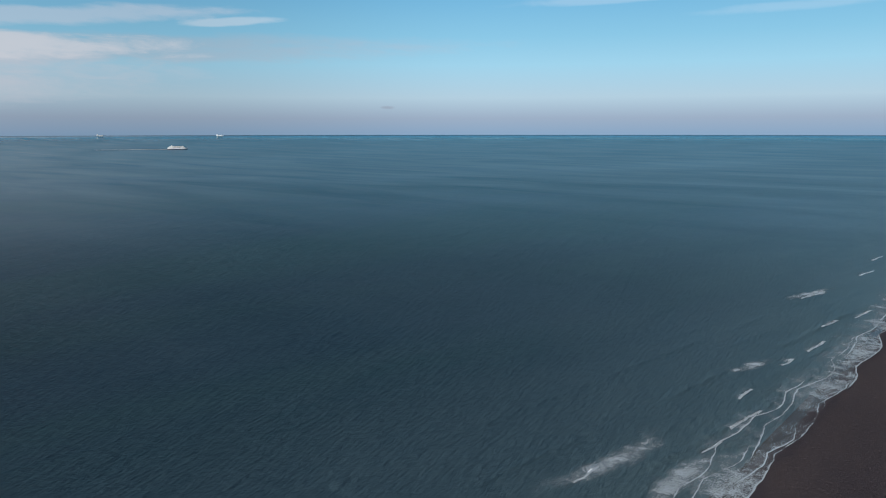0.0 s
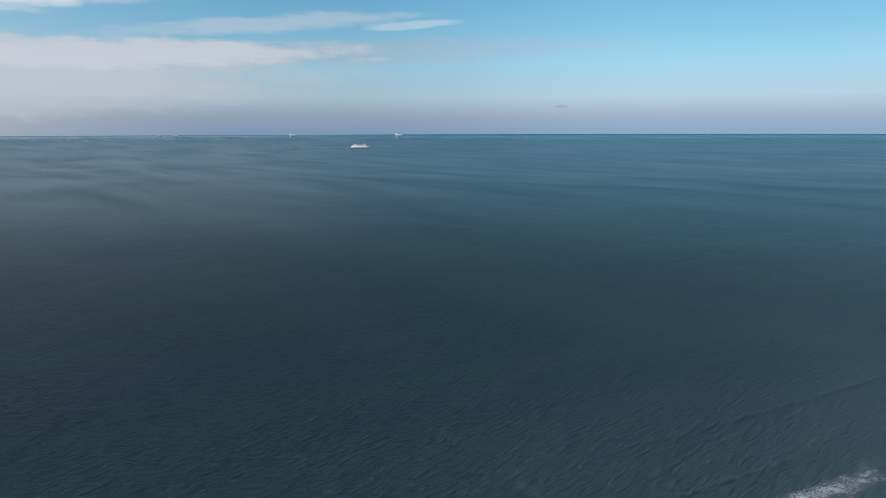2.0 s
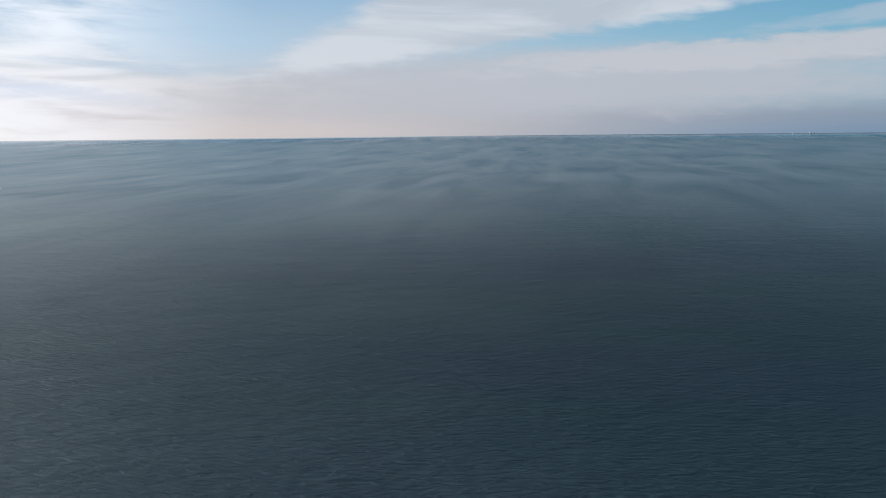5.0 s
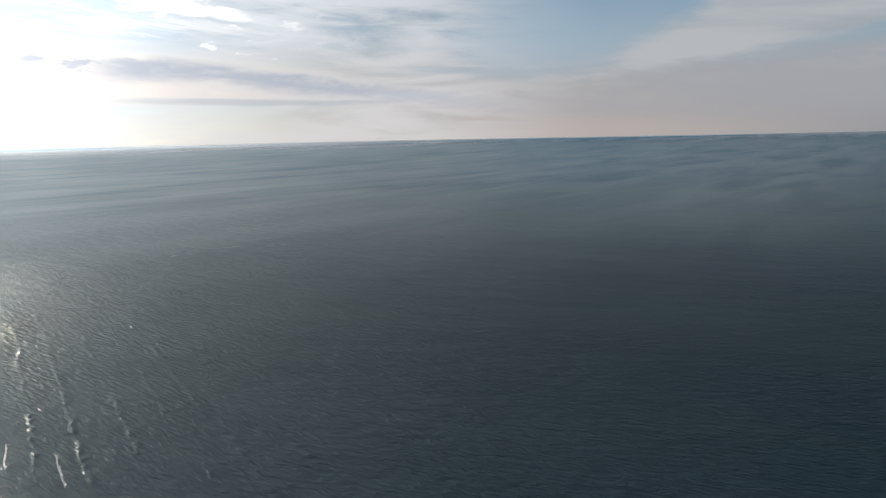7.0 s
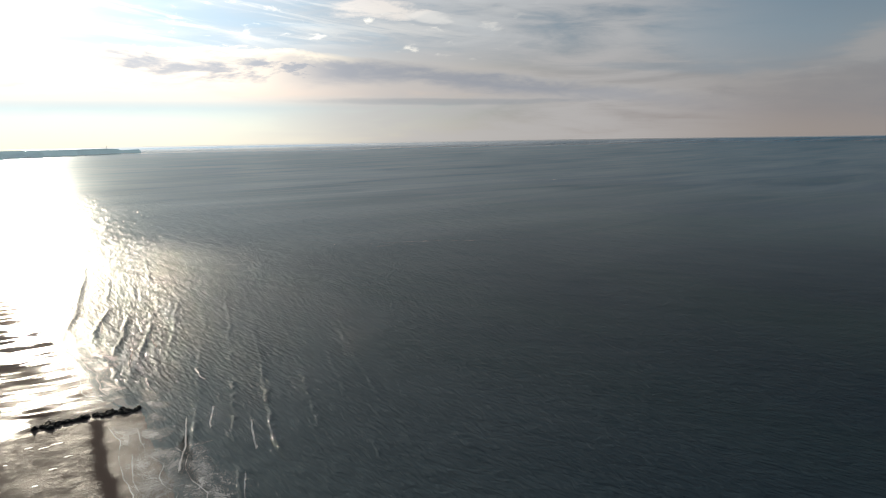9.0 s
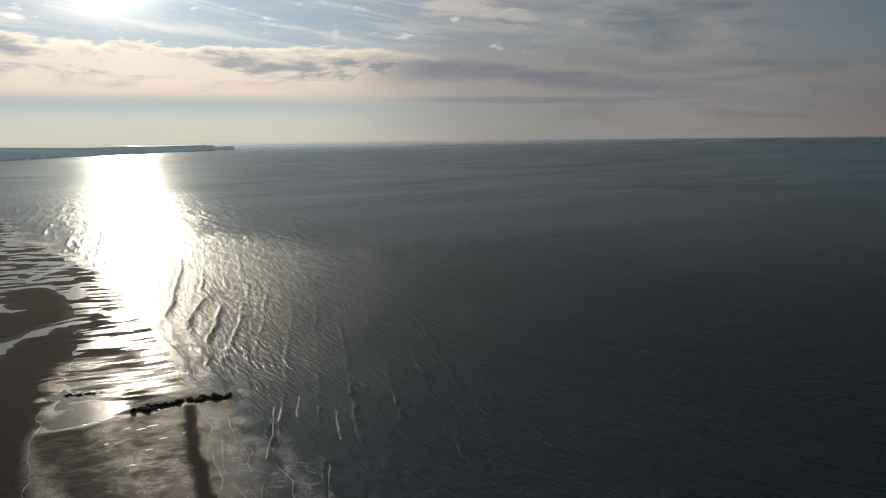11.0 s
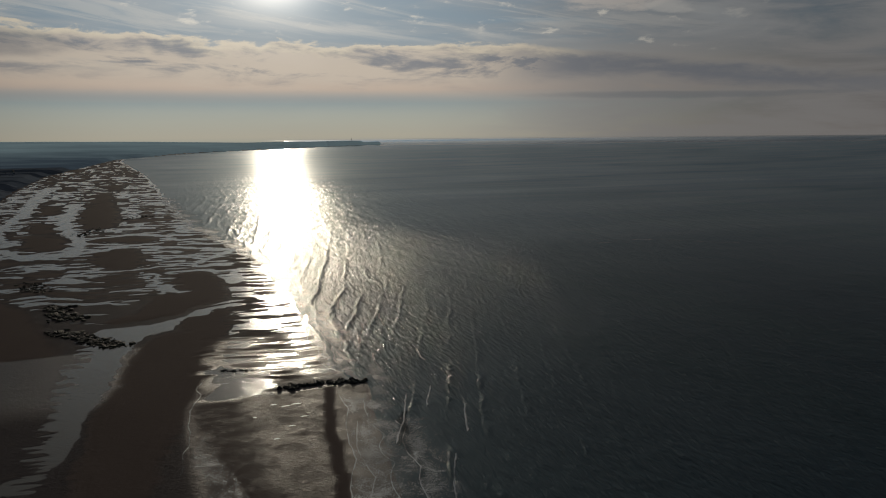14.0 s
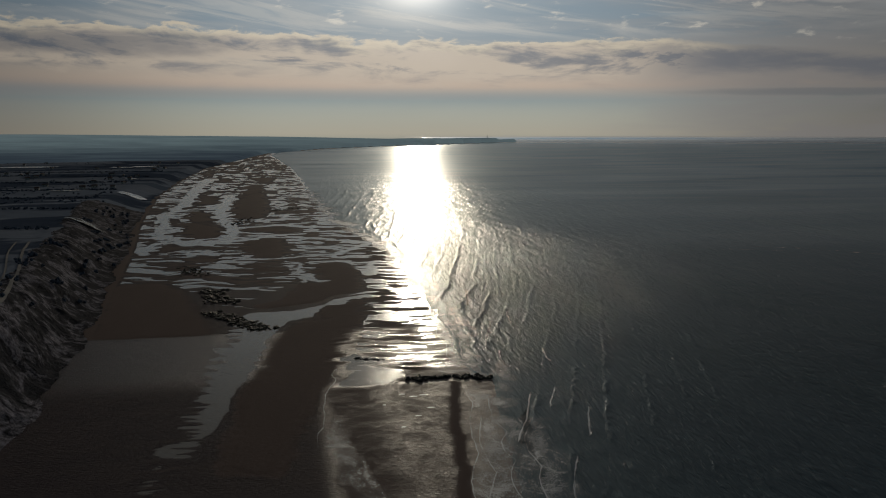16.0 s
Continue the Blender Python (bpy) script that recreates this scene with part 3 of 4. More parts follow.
def sand_lift(x, y):
    """Sand above (or below) the water lying on the beach, in rough metres."""
    o = x - shore(y)
    ly = np.log(np.clip(y, 150, 8000))
    # tide ripples: long across the beach, short along it
    bend = 0.02 * x + 1.3 * vnoise(x / 30, y / 60, 35, 2)
    stripes = np.tanh(2.4 * (vnoise(x / 17 + 3, 88 * ly + bend, 31, 2) + 0.45 * vnoise(x / 8, 190 * ly + 2 * bend, 33, 2)))
    ragged = np.maximum(smooth(x, 8, 24) * smooth(y, 284, 310), smooth(y, 470, 520))
    wx, wy = x + 4 * vnoise(x / 22, y / 34, 5) + 1.5 * vnoise(x / 5, y / 9, 6) + (5 * ragged + 1) * stripes, y + 9 * vnoise(x / 22, y / 34, 9) + 2 * vnoise(x / 6, y / 9, 8)
    patchy = vnoise(x / 30, y / 110, 47, 3)
    comb = smooth(x, 16, 32) * smooth(o, 2, -10) * smooth(y, 284, 300) * smooth(y, 660, 560)
    streaky = smooth(x, -86, -70) * smooth(x, 20, 4) * smooth(y, 452, 480) * smooth(y, 610, 575)
    outer = smooth(x, -34, -4) * smooth(o, 4, -8) * smooth(y, 550, 640) * smooth(y, 1700, 1000)
    f = -0.17 + (0.07 + 0.2 * patchy - 0.05 * smooth(y, 650, 1000) - 0.05 * smooth(x, -40, 20) * smooth(y, 600, 800)) * smooth(y, 440, 520) + comb * (0.2 - 0.16 * smooth(x, 50, 80)) + streaky * 0.2 + outer * 0.1
    for chain in BANKS:
        f = np.maximum(f, np.clip(chain_field(wx, wy, chain) * 1.1, -0.2, 0.6))
    far = smooth(y, 1250, 1900)
    web = np.minimum(np.abs(vnoise(x / 46, y / 170, 21, 2)), 1.3 * np.abs(vnoise(x / 130, y / 75, 23, 2)))
    f = f * (1 - 0.7 * far) + far * (np.clip(web * 2.2, 0, 0.5) - 0.24 + 0.16 * stripes)
    # level bands of water below the cliff, and the bare strip at its foot
    d = x - foot(y)
    bands = smooth(d, 70, 34) * smooth(y, 478, 500) * smooth(y, 1900, 1300)
    f = f * (1 - bands) + bands * (0.35 * np.clip(f, -0.2, 0.6) - 0.08 + 0.14 * np.tanh(2.4 * vnoise(x / 34, 80 * ly + bend, 25, 3)))
    f = np.maximum(f, 0.5 * smooth(d, 8, 2) * smooth(y, 1900, 1300))
    # the beach towards the sea runs out under the swash
    out = smooth(o, -24, -6)
    f = f * (1 - 0.6 * out) - 0.6 * np.interp(y, [200, 285, 640, 900], [0.12, 0.02, 0.04, 0.08]) * out
    f = f - 0.2 * smooth(o, -9, -1)
    level = np.exp(-((f + 0.02) / 0.26) ** 2) * smooth(o, -1, -8) * smooth(y, 262, 296)
    strength = 0.06 + 0.2 * smooth(y, 440, 520) + 0.26 * comb + 0.1 * streaky + 0.1 * outer
    f = f + level * strength * stripes
    # the damp smooth strip of the upper beach
    damp = smooth(y, 276, 300) * smooth(y, 361, 356) * smooth(x, -36, -44)
    f = f * (1 - damp) + (0.02 + 0.05 * vnoise(x / 26, y / 5, 32) + 0.06 * smooth(x, -60, -95)) * damp
    wetter = smooth(y, 306, 280) * smooth(y, 40, 90) * smooth(x, 24, 14)
    f = f * (1 - wetter) + wetter * np.maximum(f, 0.1 + 0.04 * vnoise(x / 19, y / 6, 34))
    upper = smooth(y, 306, 280) * smooth(y, 40, 90) * smooth(x, -32, -42)
    f = f * (1 - upper) + upper * (0.08 + 0.04 * vnoise(x / 24, y / 7, 40) + 0.03 * vnoise(x / 4, y / 3, 42))
    ch = x - np.interp(y, [202.6, 236.4, 277.3, 327.1, 365.9], [-36.2, -32.0, -27.9, -22.7, -18.6]) - 1.5 * vnoise(x / 9, y / 9, 29)
    deepen = smooth(y, 400, 375) * smooth(y, 195, 300)
    comb2 = np.exp(-((ch + 5) / 6) ** 2) * smooth(y, 400, 375) * smooth(y, 170, 220)
    f = f - deepen * 0.5 * np.exp(-(ch / 5.5) ** 2) + comb2 * (0.34 * vnoise(x / 9, 140 * ly + bend, 27, 2) - 0.1)
    for chain in CREEKS:
        f = np.minimum(f, np.where(chain_field(wx, wy, chain) > -1, 0.25 - 0.5 * smooth(chain_field(wx, wy, chain), -0.6, 0.5), 9))
    # pools and low mounds by the stone line
    f = f - 0.55 * spot(wx, wy, 30, 307, 11, 5) + 0.45 * spot(wx, wy, 31, 306, 8, 2) - 0.4 * spot(wx, wy, 35, 286, 9, 9) - 0.3 * spot(wx, wy, 26, 281, 9, 3)
    f = f + 0.5 * spot(wx, wy, 49, 291, 6, 4) + 0.3 * spot(wx, wy, 45, 275.5, 5, 2.5)
    # the wet flat under the stone line, and the darker runnel beside the swash
    runnel = np.interp(y, [181, 209, 246, 270], [44.5, 49.0, 55.5, 61.5]) + 1.6 * vnoise(y / 11, y * 0, 48, 3) + 0.8 * vnoise(x / 4, y / 1.6, 36)
    flat = smooth(y, 277, 271) * smooth(y, 60, 120) * smooth(wx, 8, 15)
    f = f * (1 - flat) + flat * (0.17 + 0.07 * vnoise(x / 5, y / 4, 37) + 0.04 * vnoise(x / 1.6, y / 0.9, 38, 2) + 0.26 * np.exp(-((x - runnel) / 1.8) ** 2) + 0.1 * smooth(x, 34, 20))
    # smooth wet sand on the other side
    other = smooth(y, -60, -110)
    f = f * (1 - other) + other * (0.11 + 0.05 * vnoise(x / 30, y / 60, 39) - 0.17 * smooth(o + 5 * vnoise(y / 26, y * 0, 46, 3), -12, -3))
    return f


def land_height(x, y, inland):
    """Height of the land behind the cliff edge."""
    top = np.interp(y, [-3000, 0, 300, 520, 800, 1200, 2600, 4700, 6500, 9200], [40, 34, 25, 24, 17, 9, 8, 14, 38, 44])
    roll = 1 + 0.25 * vnoise(x / 260, y / 260, 41)
    r = np.hypot(x, y)
    far = np.interp(x, [-2700, -1500, -190, 1030, 2300], [82, 74, 56, 36, 44]) + 5 * vnoise(x / 700, y / 900, 44)
    k = smooth(r, 3600, 7300) * smooth(inland, 0, 500)
    return (top * roll * (1 - k) + far * k) * (0.12 + 0.88 * smooth(y, 7700, 7350))


def terrain(x, y):
    """Height of bare ground, how wet it is, and which cover it has: 0 sand, 1 cliff, 2 land."""
    xs, xf = shore(y), foot(y)
    jag = 5 * vnoise(x / 30, y / 22, 61) * smooth(np.abs(y), 2600, 1200)
    inland = xf - x + jag
    t = (x - xf) / np.maximum(xs - xf, 1)
    base = np.where(t < 1, 2.6 * (1 - np.clip(t, 0, 1)), np.maximum(-0.03 * (x - xs), -4))
    wash = np.exp(-((x - xs) / 22) ** 2) * smooth(np.abs(y), 4000, 2500) * smooth(y, -60, 60)
    base = base + wash * (0.06 * vnoise(x / 17, y / 13, 51, 2) + 0.03 * np.abs(vnoise(x / 30, y / 7, 53, 2)))
    f = sand_lift(x, y)
    z = base + np.where(x < xs, 0.45 * np.clip(f, -0.4, 0.7), 0)
    wide = np.interp(y, [0, 300, 500, 900, 1500], [28, 28, 40, 60, 30])
    up = smooth(inland, 0, wide)
    gully = (1.8 * vnoise(x / 26, y / 34, 71, 2) + 1.1 * np.abs(vnoise(x / 9, y / 13, 75, 3)) + 0.9 * vnoise(x / 3.2, y / 4, 73, 3)) * smooth(inland, 0, wide * 0.3) * smooth(inland, wide * 1.4, wide * 0.9)
    z = np.where(inland > 0, base + up * land_height(x, y, inland) + gully * smooth(y, 1400, 700), z)
    cover = np.where(inland <= 0, 0, np.where((inland < wide * 1.08) & (y < 950), 1, 2))
    z = np.where(y > 7700, -4, z)
    cover = np.where((cover >= 1) & (np.hypot(x, y) > 2500), 3, cover)
    return z, f, cover, base, xs, inland


def polar(rings, angles):
    a, r = np.meshgrid(np.radians(angles), rings)
    return (r * np.sin(a)).ravel(), (r * np.cos(a)).ravel()


def grid_faces(nr, na, closed=False):
    i, j = np.meshgrid(np.arange(nr - 1), np.arange(na if closed else na - 1), indexing="ij")
    k = (j + 1) % na
    return np.stack([i * na + j, i * na + k, (i + 1) * na + k, (i + 1) * na + j], -1).reshape(-1, 4)


def sheet_mesh(name, co, faces, attributes=None, slots=None, mats=()):
    me = bpy.data.meshes.new(name)
    used, back = np.unique(faces, return_inverse=True)
    faces = back.reshape(faces.shape)
    me.vertices.add(len(used))
    me.vertices.foreach_set("co", co[used].astype(np.float32).ravel())
    me.loops.add(faces.size)
    p = co[used]
    d1, d2 = p[faces[:, 2]] - p[faces[:, 0]], p[faces[:, 3]] - p[faces[:, 1]]
    if np.sum(d1[:, 0] * d2[:, 1] - d1[:, 1] * d2[:, 0]) < 0:   # keep the upper side up
        faces = faces[:, ::-1]
    me.loops.foreach_set("vertex_index", faces.astype(np.int32).ravel())
    me.polygons.add(len(faces))
    me.polygons.foreach_set("loop_start", np.arange(0, faces.size, 4, dtype=np.int32))
    me.polygons.foreach_set("loop_total", np.full(len(faces), 4, dtype=np.int32))
    for m in mats:
        me.materials.append(m)
    if slots is not None:
        me.polygons.foreach_set("material_index", slots.astype(np.int32))
    me.update(calc_edges=True)
    me.polygons.foreach_set("use_smooth", np.ones(len(faces), dtype=bool))
    for key, v in (attributes or {}).items():
        at = me.attributes.new(key, "FLOAT", "POINT")
        at.data.foreach_set("value", v[used].astype(np.float32))
    return new(name, me)


def rings_from(r0, r1, least, rate):
    out = [r0]
    while out[-1] < r1:
        out.append(out[-1] + max(least, out[-1] ** 2 / 127600 * rate))
    out[-1] = r1
    return np.array(out)


HORIZON = 17300.0

# ground: finest where the camera looks along the beach
angles = np.concatenate([np.arange(-36, 26, 0.1), np.arange(26, 140, 4.0), np.arange(140, 184, 0.35), np.arange(184, 324, 5.0)])
rings = np.concatenate([[2.0, 20, 50, 80], rings_from(110, HORIZON, 0.75, 0.9)])
gx, gy = polar(rings, angles)
gz, lift, cover, base, xs, inland = terrain(gx, gy)
gf = grid_faces(len(rings), len(angles), True)
gco = squash(np.stack([gx, gy, gz], 1))
slot = cover[gf].max(1)
under = (gz[gf] < -2.0).all(1) & (np.hypot(gx, gy)[gf].min(1) > 700)
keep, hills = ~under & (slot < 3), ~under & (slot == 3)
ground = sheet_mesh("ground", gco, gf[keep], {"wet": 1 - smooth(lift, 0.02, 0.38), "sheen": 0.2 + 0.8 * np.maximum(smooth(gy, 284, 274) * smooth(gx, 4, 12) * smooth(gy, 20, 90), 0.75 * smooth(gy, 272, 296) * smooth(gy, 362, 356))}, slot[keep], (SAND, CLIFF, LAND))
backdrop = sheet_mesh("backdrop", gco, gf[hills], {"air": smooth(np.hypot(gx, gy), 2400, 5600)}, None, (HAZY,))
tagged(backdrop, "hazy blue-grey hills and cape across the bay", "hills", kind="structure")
tagged(ground, "brown sandy beach with clay cliff and dark farmland behind", "beach", kind="structure")

# water lying in the runnels between the banks
beachy = (cover == 0) & (gx < xs + 14) & (gx > foot(gy) + 4)
pf = gf[((lift < 0.06) & beachy)[gf].any(1) & beachy[gf].all(1)]
pco = squash(np.stack([gx, gy, base - 0.02], 1))
pools = sheet_mesh("water", pco, pf, None, None, (POOL,))
tagged(pools, "shallow rippled tide water lying between brown sand banks", "tidal pools", kind="structure")

# the sea
s_ang = np.concatenate([np.arange(-12, 0, 0.3), np.arange(0, 34, 0.08), np.arange(34, 145, 0.4), np.arange(145, 186, 0.16)])
s_ring = np.concatenate([[30.0, 70.0], rings_from(105, HORIZON, 0.8, 1.5)])
sx, sy = polar(s_ring, s_ang)


def swell_line(y):
    """The line that wave crests take as they bend in towards the beach."""
    return np.interp(y, [-3000, -800, -200, 0, 150, 450, 700, 1200, 3000, 7000], [-380, -80, 15, 48, 100, 226, 296, 380, 470, 800])


def crest_row(p, y, spacing, seed, wide, gaps):
    """A train of waves along p: steep on the side of the beach, long behind, broken into lengths."""
    p = p / spacing + 0.16 * vnoise(y / 38, p / (spacing * 6), seed, 3)
    n = np.floor(p)
    d = (p - n - 0.35 - 0.3 * lattice(n, n * 0, seed + 5)) * spacing
    here = smooth(vnoise(y / 30 + 13.7 * n, n, seed + 7, 3), gaps, gaps + 0.35)
    here = here * (0.75 + 0.7 * vnoise(p * spacing / 2.2, y / 2.6, seed + 11, 2))
    return (0.5 + 0.8 * lattice(n, n * 0 + 3, seed + 9)) * here * np.where(d < 0, np.exp(-(d / wide) ** 2), np.exp(-(d / (wide * 3.2)) ** 2))


def sea_height(x, y):
    """Wave crests rolling in over the shallows, thin bores at the edge, and chop farther out."""
    o = x - shore(y)
    calm = smooth(np.hypot(x, y), 2000, 700)
    bx = x + 0.7 * vnoise(x / 3.5, y / 4, 130, 2)
    roll = crest_row(bx - swell_line(y), y, 15.0, 90, 0.62, -0.2)
    tall = np.interp(o, [-4, 6, 16, 40, 80, 160, 400], [0.0, 0.26, 0.66, 0.6, 0.36, 0.17, 0.05]) * np.interp(y, [-400, -100, 100], [0.6, 0.6, 1.0])
    bore = crest_row(bx - shore(y) - 0.10 * (y - 300), y, 9.0, 150, 0.6, -0.35) * np.interp(o, [-12, -6, 2, 22, 34], [0, 0.2, 0.38, 0.34, 0]) * smooth(y, 278, 300)
    low = crest_row(bx - shore(y), y, 9.0, 170, 0.4, -0.1) * np.interp(o, [-12, -4, 10, 20], [0, 0.07, 0.1, 0]) * smooth(y, 300, 278)
    chop = 0.1 * vnoise((x * 0.97 + y * 0.2) / 3.5, (y - x * 0.2) / 8, 85, 2) + 0.14 * vnoise((x + y * 0.3) / 15, (y - x * 0.3) / 40, 87, 2)
    return calm * (roll * tall + bore + low + chop * smooth(o, 2, 22))


off = sx - shore(sy)
rr = np.hypot(sx, sy)
sz = sea_height(sx, sy)
sco = squash(np.stack([sx, sy, sz], 1))
sf = grid_faces(len(s_ring), len(s_ang))
sf = sf[(off[sf] > -14).any(1)]
silt = 0.48 * np.exp(-np.clip(off, 0, None) / 80) + 0.25 * np.exp(-np.clip(off, 0, None) / 260)
sea = sheet_mesh("sea", sco, sf, {"silt": silt, "near": smooth(rr, 900, 300), "skyline": smooth(np.log(rr), math.log(350), math.log(6000)), "horizon": smooth(rr, 5000, 12000), "haze_gloss": np.maximum(0.65 * smooth(np.log(rr), math.log(4000), math.log(14000)) * smooth(np.abs(np.degrees(np.arctan2(sx, sy)) - SUN_AZ), 62, 12), 0.4 * smooth(rr, 9500, 17000)), "mid": smooth(rr, 250, 600) * smooth(rr, 2300, 800), "far": smooth(rr, 500, 1500)}, None, (SEA,))
tagged(sea, "dark blue-green sea with small wind waves reaching the horizon", "sea", kind="structure")

# ---- things on the beach and the sea ----


def part(name, bm, mat, parent=None, label=""):
    """One mesh object, under a thing or a part if given."""
    me = bpy.data.meshes.new(name)
    bm.to_mesh(me)
    bm.free()
    me.materials.append(mat)
    ob = new(name, me)
    ob.parent = parent
    return tagged(ob, label)


def place_at(bearing, r, z=0.0):
    """A spot by bearing and true distance, drawn in with the rest, and its scale there."""
    a = radians(bearing)
    p = squash(np.array([[r * math.sin(a), r * math.cos(a), z]]))[0]
    return Vector(p), float(reach(r) / r)


def ground_z(x, y):
    return float(terrain(np.array([float(x)]), np.array([float(y)]))[0][0])


def box(bm, x0, x1, y0, y1, z0, z1, bevel=0.0):
    m = Matrix.LocRotScale(((x0 + x1) / 2, (y0 + y1) / 2, (z0 + z1) / 2), None, (x1 - x0, y1 - y0, z1 - z0))
    made = bmesh.ops.create_cube(bm, size=1, matrix=m)
    if bevel:
        edges = list({e for v in made["verts"] for e in v.link_edges})
        bmesh.ops.bevel(bm, geom=edges, offset=bevel, segments=1, affect="EDGES")


def boulder_mesh(seed, mat, flat=0.7):
    rng = random.Random(seed)
    bm = bmesh.new()
    bmesh.ops.create_icosphere(bm, subdivisions=2, radius=1)
    cuts = [(Vector((rng.uniform(-1, 1), rng.uniform(-1, 1), rng.uniform(-0.4, 1))).normalized(), rng.uniform(0.55, 0.9)) for _ in range(9)]
    for v in bm.verts:
        for nrm, d in cuts:
            over = v.co.dot(nrm) - d
            if over > 0:
                v.co -= nrm * over
        v.co *= 1 + 0.1 * noise.noise(v.co * 2 + Vector((seed * 3.1, 0, 0)))
        v.co.z *= flat
    me = bpy.data.meshes.new("boulder")
    bm.to_mesh(me)
    bm.free()
    me.materials.append(mat)
    return me


ROCKS = [boulder_mesh(s, ROCK, 0.75) for s in range(7)]
WEEDS = [boulder_mesh(20 + s, WEED, 0.38) for s in range(6)]


def boulders(name, label, line, count, spread, size, meshes, seed):
    """A line of boulders along a chain of points, one object each under the thing."""
    rng = random.Random(seed)
    x0, y0 = line[0]
    top = new(name)
    top.location = (x0, y0, ground_z(x0, y0))
    seg = [math.hypot(b[0] - a[0], b[1] - a[1]) for a, b in zip(line, line[1:])]
    for i in range(count):
        d = rng.random() * sum(seg)
        for (a, b), s in zip(zip(line, line[1:]), seg):
            if d <= s:
                break
            d -= s
        k = d / s
        x = a[0] + (b[0] - a[0]) * k + rng.gauss(0, spread)
        y = a[1] + (b[1] - a[1]) * k + rng.gauss(0, spread)
        r = size * rng.choice((0.55, 0.7, 0.9, 1.0, 1.2, 1.45))
        ob = new("boulder", rng.choice(meshes))
        ob.parent = top
        ob.location = (x - x0, y - y0, max(ground_z(x, y), -0.4) - top.location.z + r * 0.25)
        ob.rotation_euler = (rng.uniform(-0.3, 0.3), rng.uniform(-0.3, 0.3), rng.uniform(0, 6.28))
        ob.scale = (r * rng.uniform(0.8, 1.4), r * rng.uniform(0.8, 1.2), r * rng.uniform(0.7, 1.2))
    return tagged(top, label, "rocks")


boulders("rock_groyne", "low line of dark wet boulders running into the surf", [(45, 279), (62, 279.5), (78, 275)], 115, 1.1, 0.82, ROCKS, 1)
boulders("rock_cluster", "few small dark boulders in a tide pool", [(24, 311), (38, 306)], 26, 0.8, 0.6, ROCKS, 2)
boulders("rock_outcrop", "dark weed-covered boulders beside a beach channel", [(-54, 466), (-46, 440), (-40, 428)], 200, 3.2, 1.15, WEEDS, 3)
boulders("rock_outcrop", "dark weed-covered boulders packed along a beach channel", [(-46, 404), (-34, 390), (-24, 376), (-15, 366)], 290, 2.8, 1.1, WEEDS, 7)
boulders("rock_outcrop", "dark weed-covered boulders among wet sand ripples", [(-76, 552), (-66, 515)], 100, 3.6, 0.9, WEEDS, 4)
boulders("rock_outcrop", "low dark weedy rocks far along the beach", [(-62, 800), (-50, 860)], 40, 5.0, 1.1, WEEDS, 5)
boulders("rock_outcrop", "low dark weedy rocks far along the beach", [(-30, 940), (10, 985)], 36, 5.0, 1.1, WEEDS, 6)


def wet_level(x, y):
    """The top of sand, lying water or sea, whichever is highest."""
    z, _, _, base_, _, _ = terrain(x, y)
    return np.maximum(np.maximum(z, base_ - 0.02), sea_height(x, y))


def foam_sheet(name, label, points, widths, z, seed, strength=1.0):
    """A band of foam lying on the water along a chain of points; it frays at its edges."""
    pts = np.array(points, float)
    t = np.concatenate([[0], np.cumsum(np.hypot(*np.diff(pts, axis=0).T))])
    n = max(int(t[-1] / 1.0), 6)
    u = np.linspace(0, t[-1], n)
    x, y = np.interp(u, t, pts[:, 0]), np.interp(u, t, pts[:, 1])
    w = np.interp(u, np.linspace(0, t[-1], len(widths)), widths)
    x = x + 1.6 * vnoise(u / 9, u * 0 + seed, seed, 3) + 0.7 * np.abs(np.sin(u / 6.5 + seed))
    dx, dy = np.gradient(x), np.gradient(y)
    ln = np.hypot(dx, dy)
    nx, ny = dy / ln, -dx / ln
    across = np.array([-1, -0.6, -0.2, 0.2, 0.6, 1.0])
    cx = x[:, None] + nx[:, None] * across * w[:, None]
    cy = y[:, None] + ny[:, None] * across * w[:, None]
    edge = (1 - np.abs(across)[None, :] ** 2) * np.sin(np.linspace(0.25, math.pi - 0.25, n))[:, None] * strength
    hx, hy = cx.ravel(), cy.ravel()
    hz = wet_level(hx, hy) + min(z, 0.1)
    co = squash(np.stack([hx, hy, hz], 1))
    ob = sheet_mesh(name, co, grid_faces(n, 6), {"edge": edge.ravel()}, None, (FOAM,))
    return tagged(ob, label, "foam", kind="stuff")


def along(y0, y1, offset, step=12):
    ys = np.arange(y0, y1, step if y1 > y0 else -step)
    return [(float(shore(v)) + offset, float(v)) for v in ys]


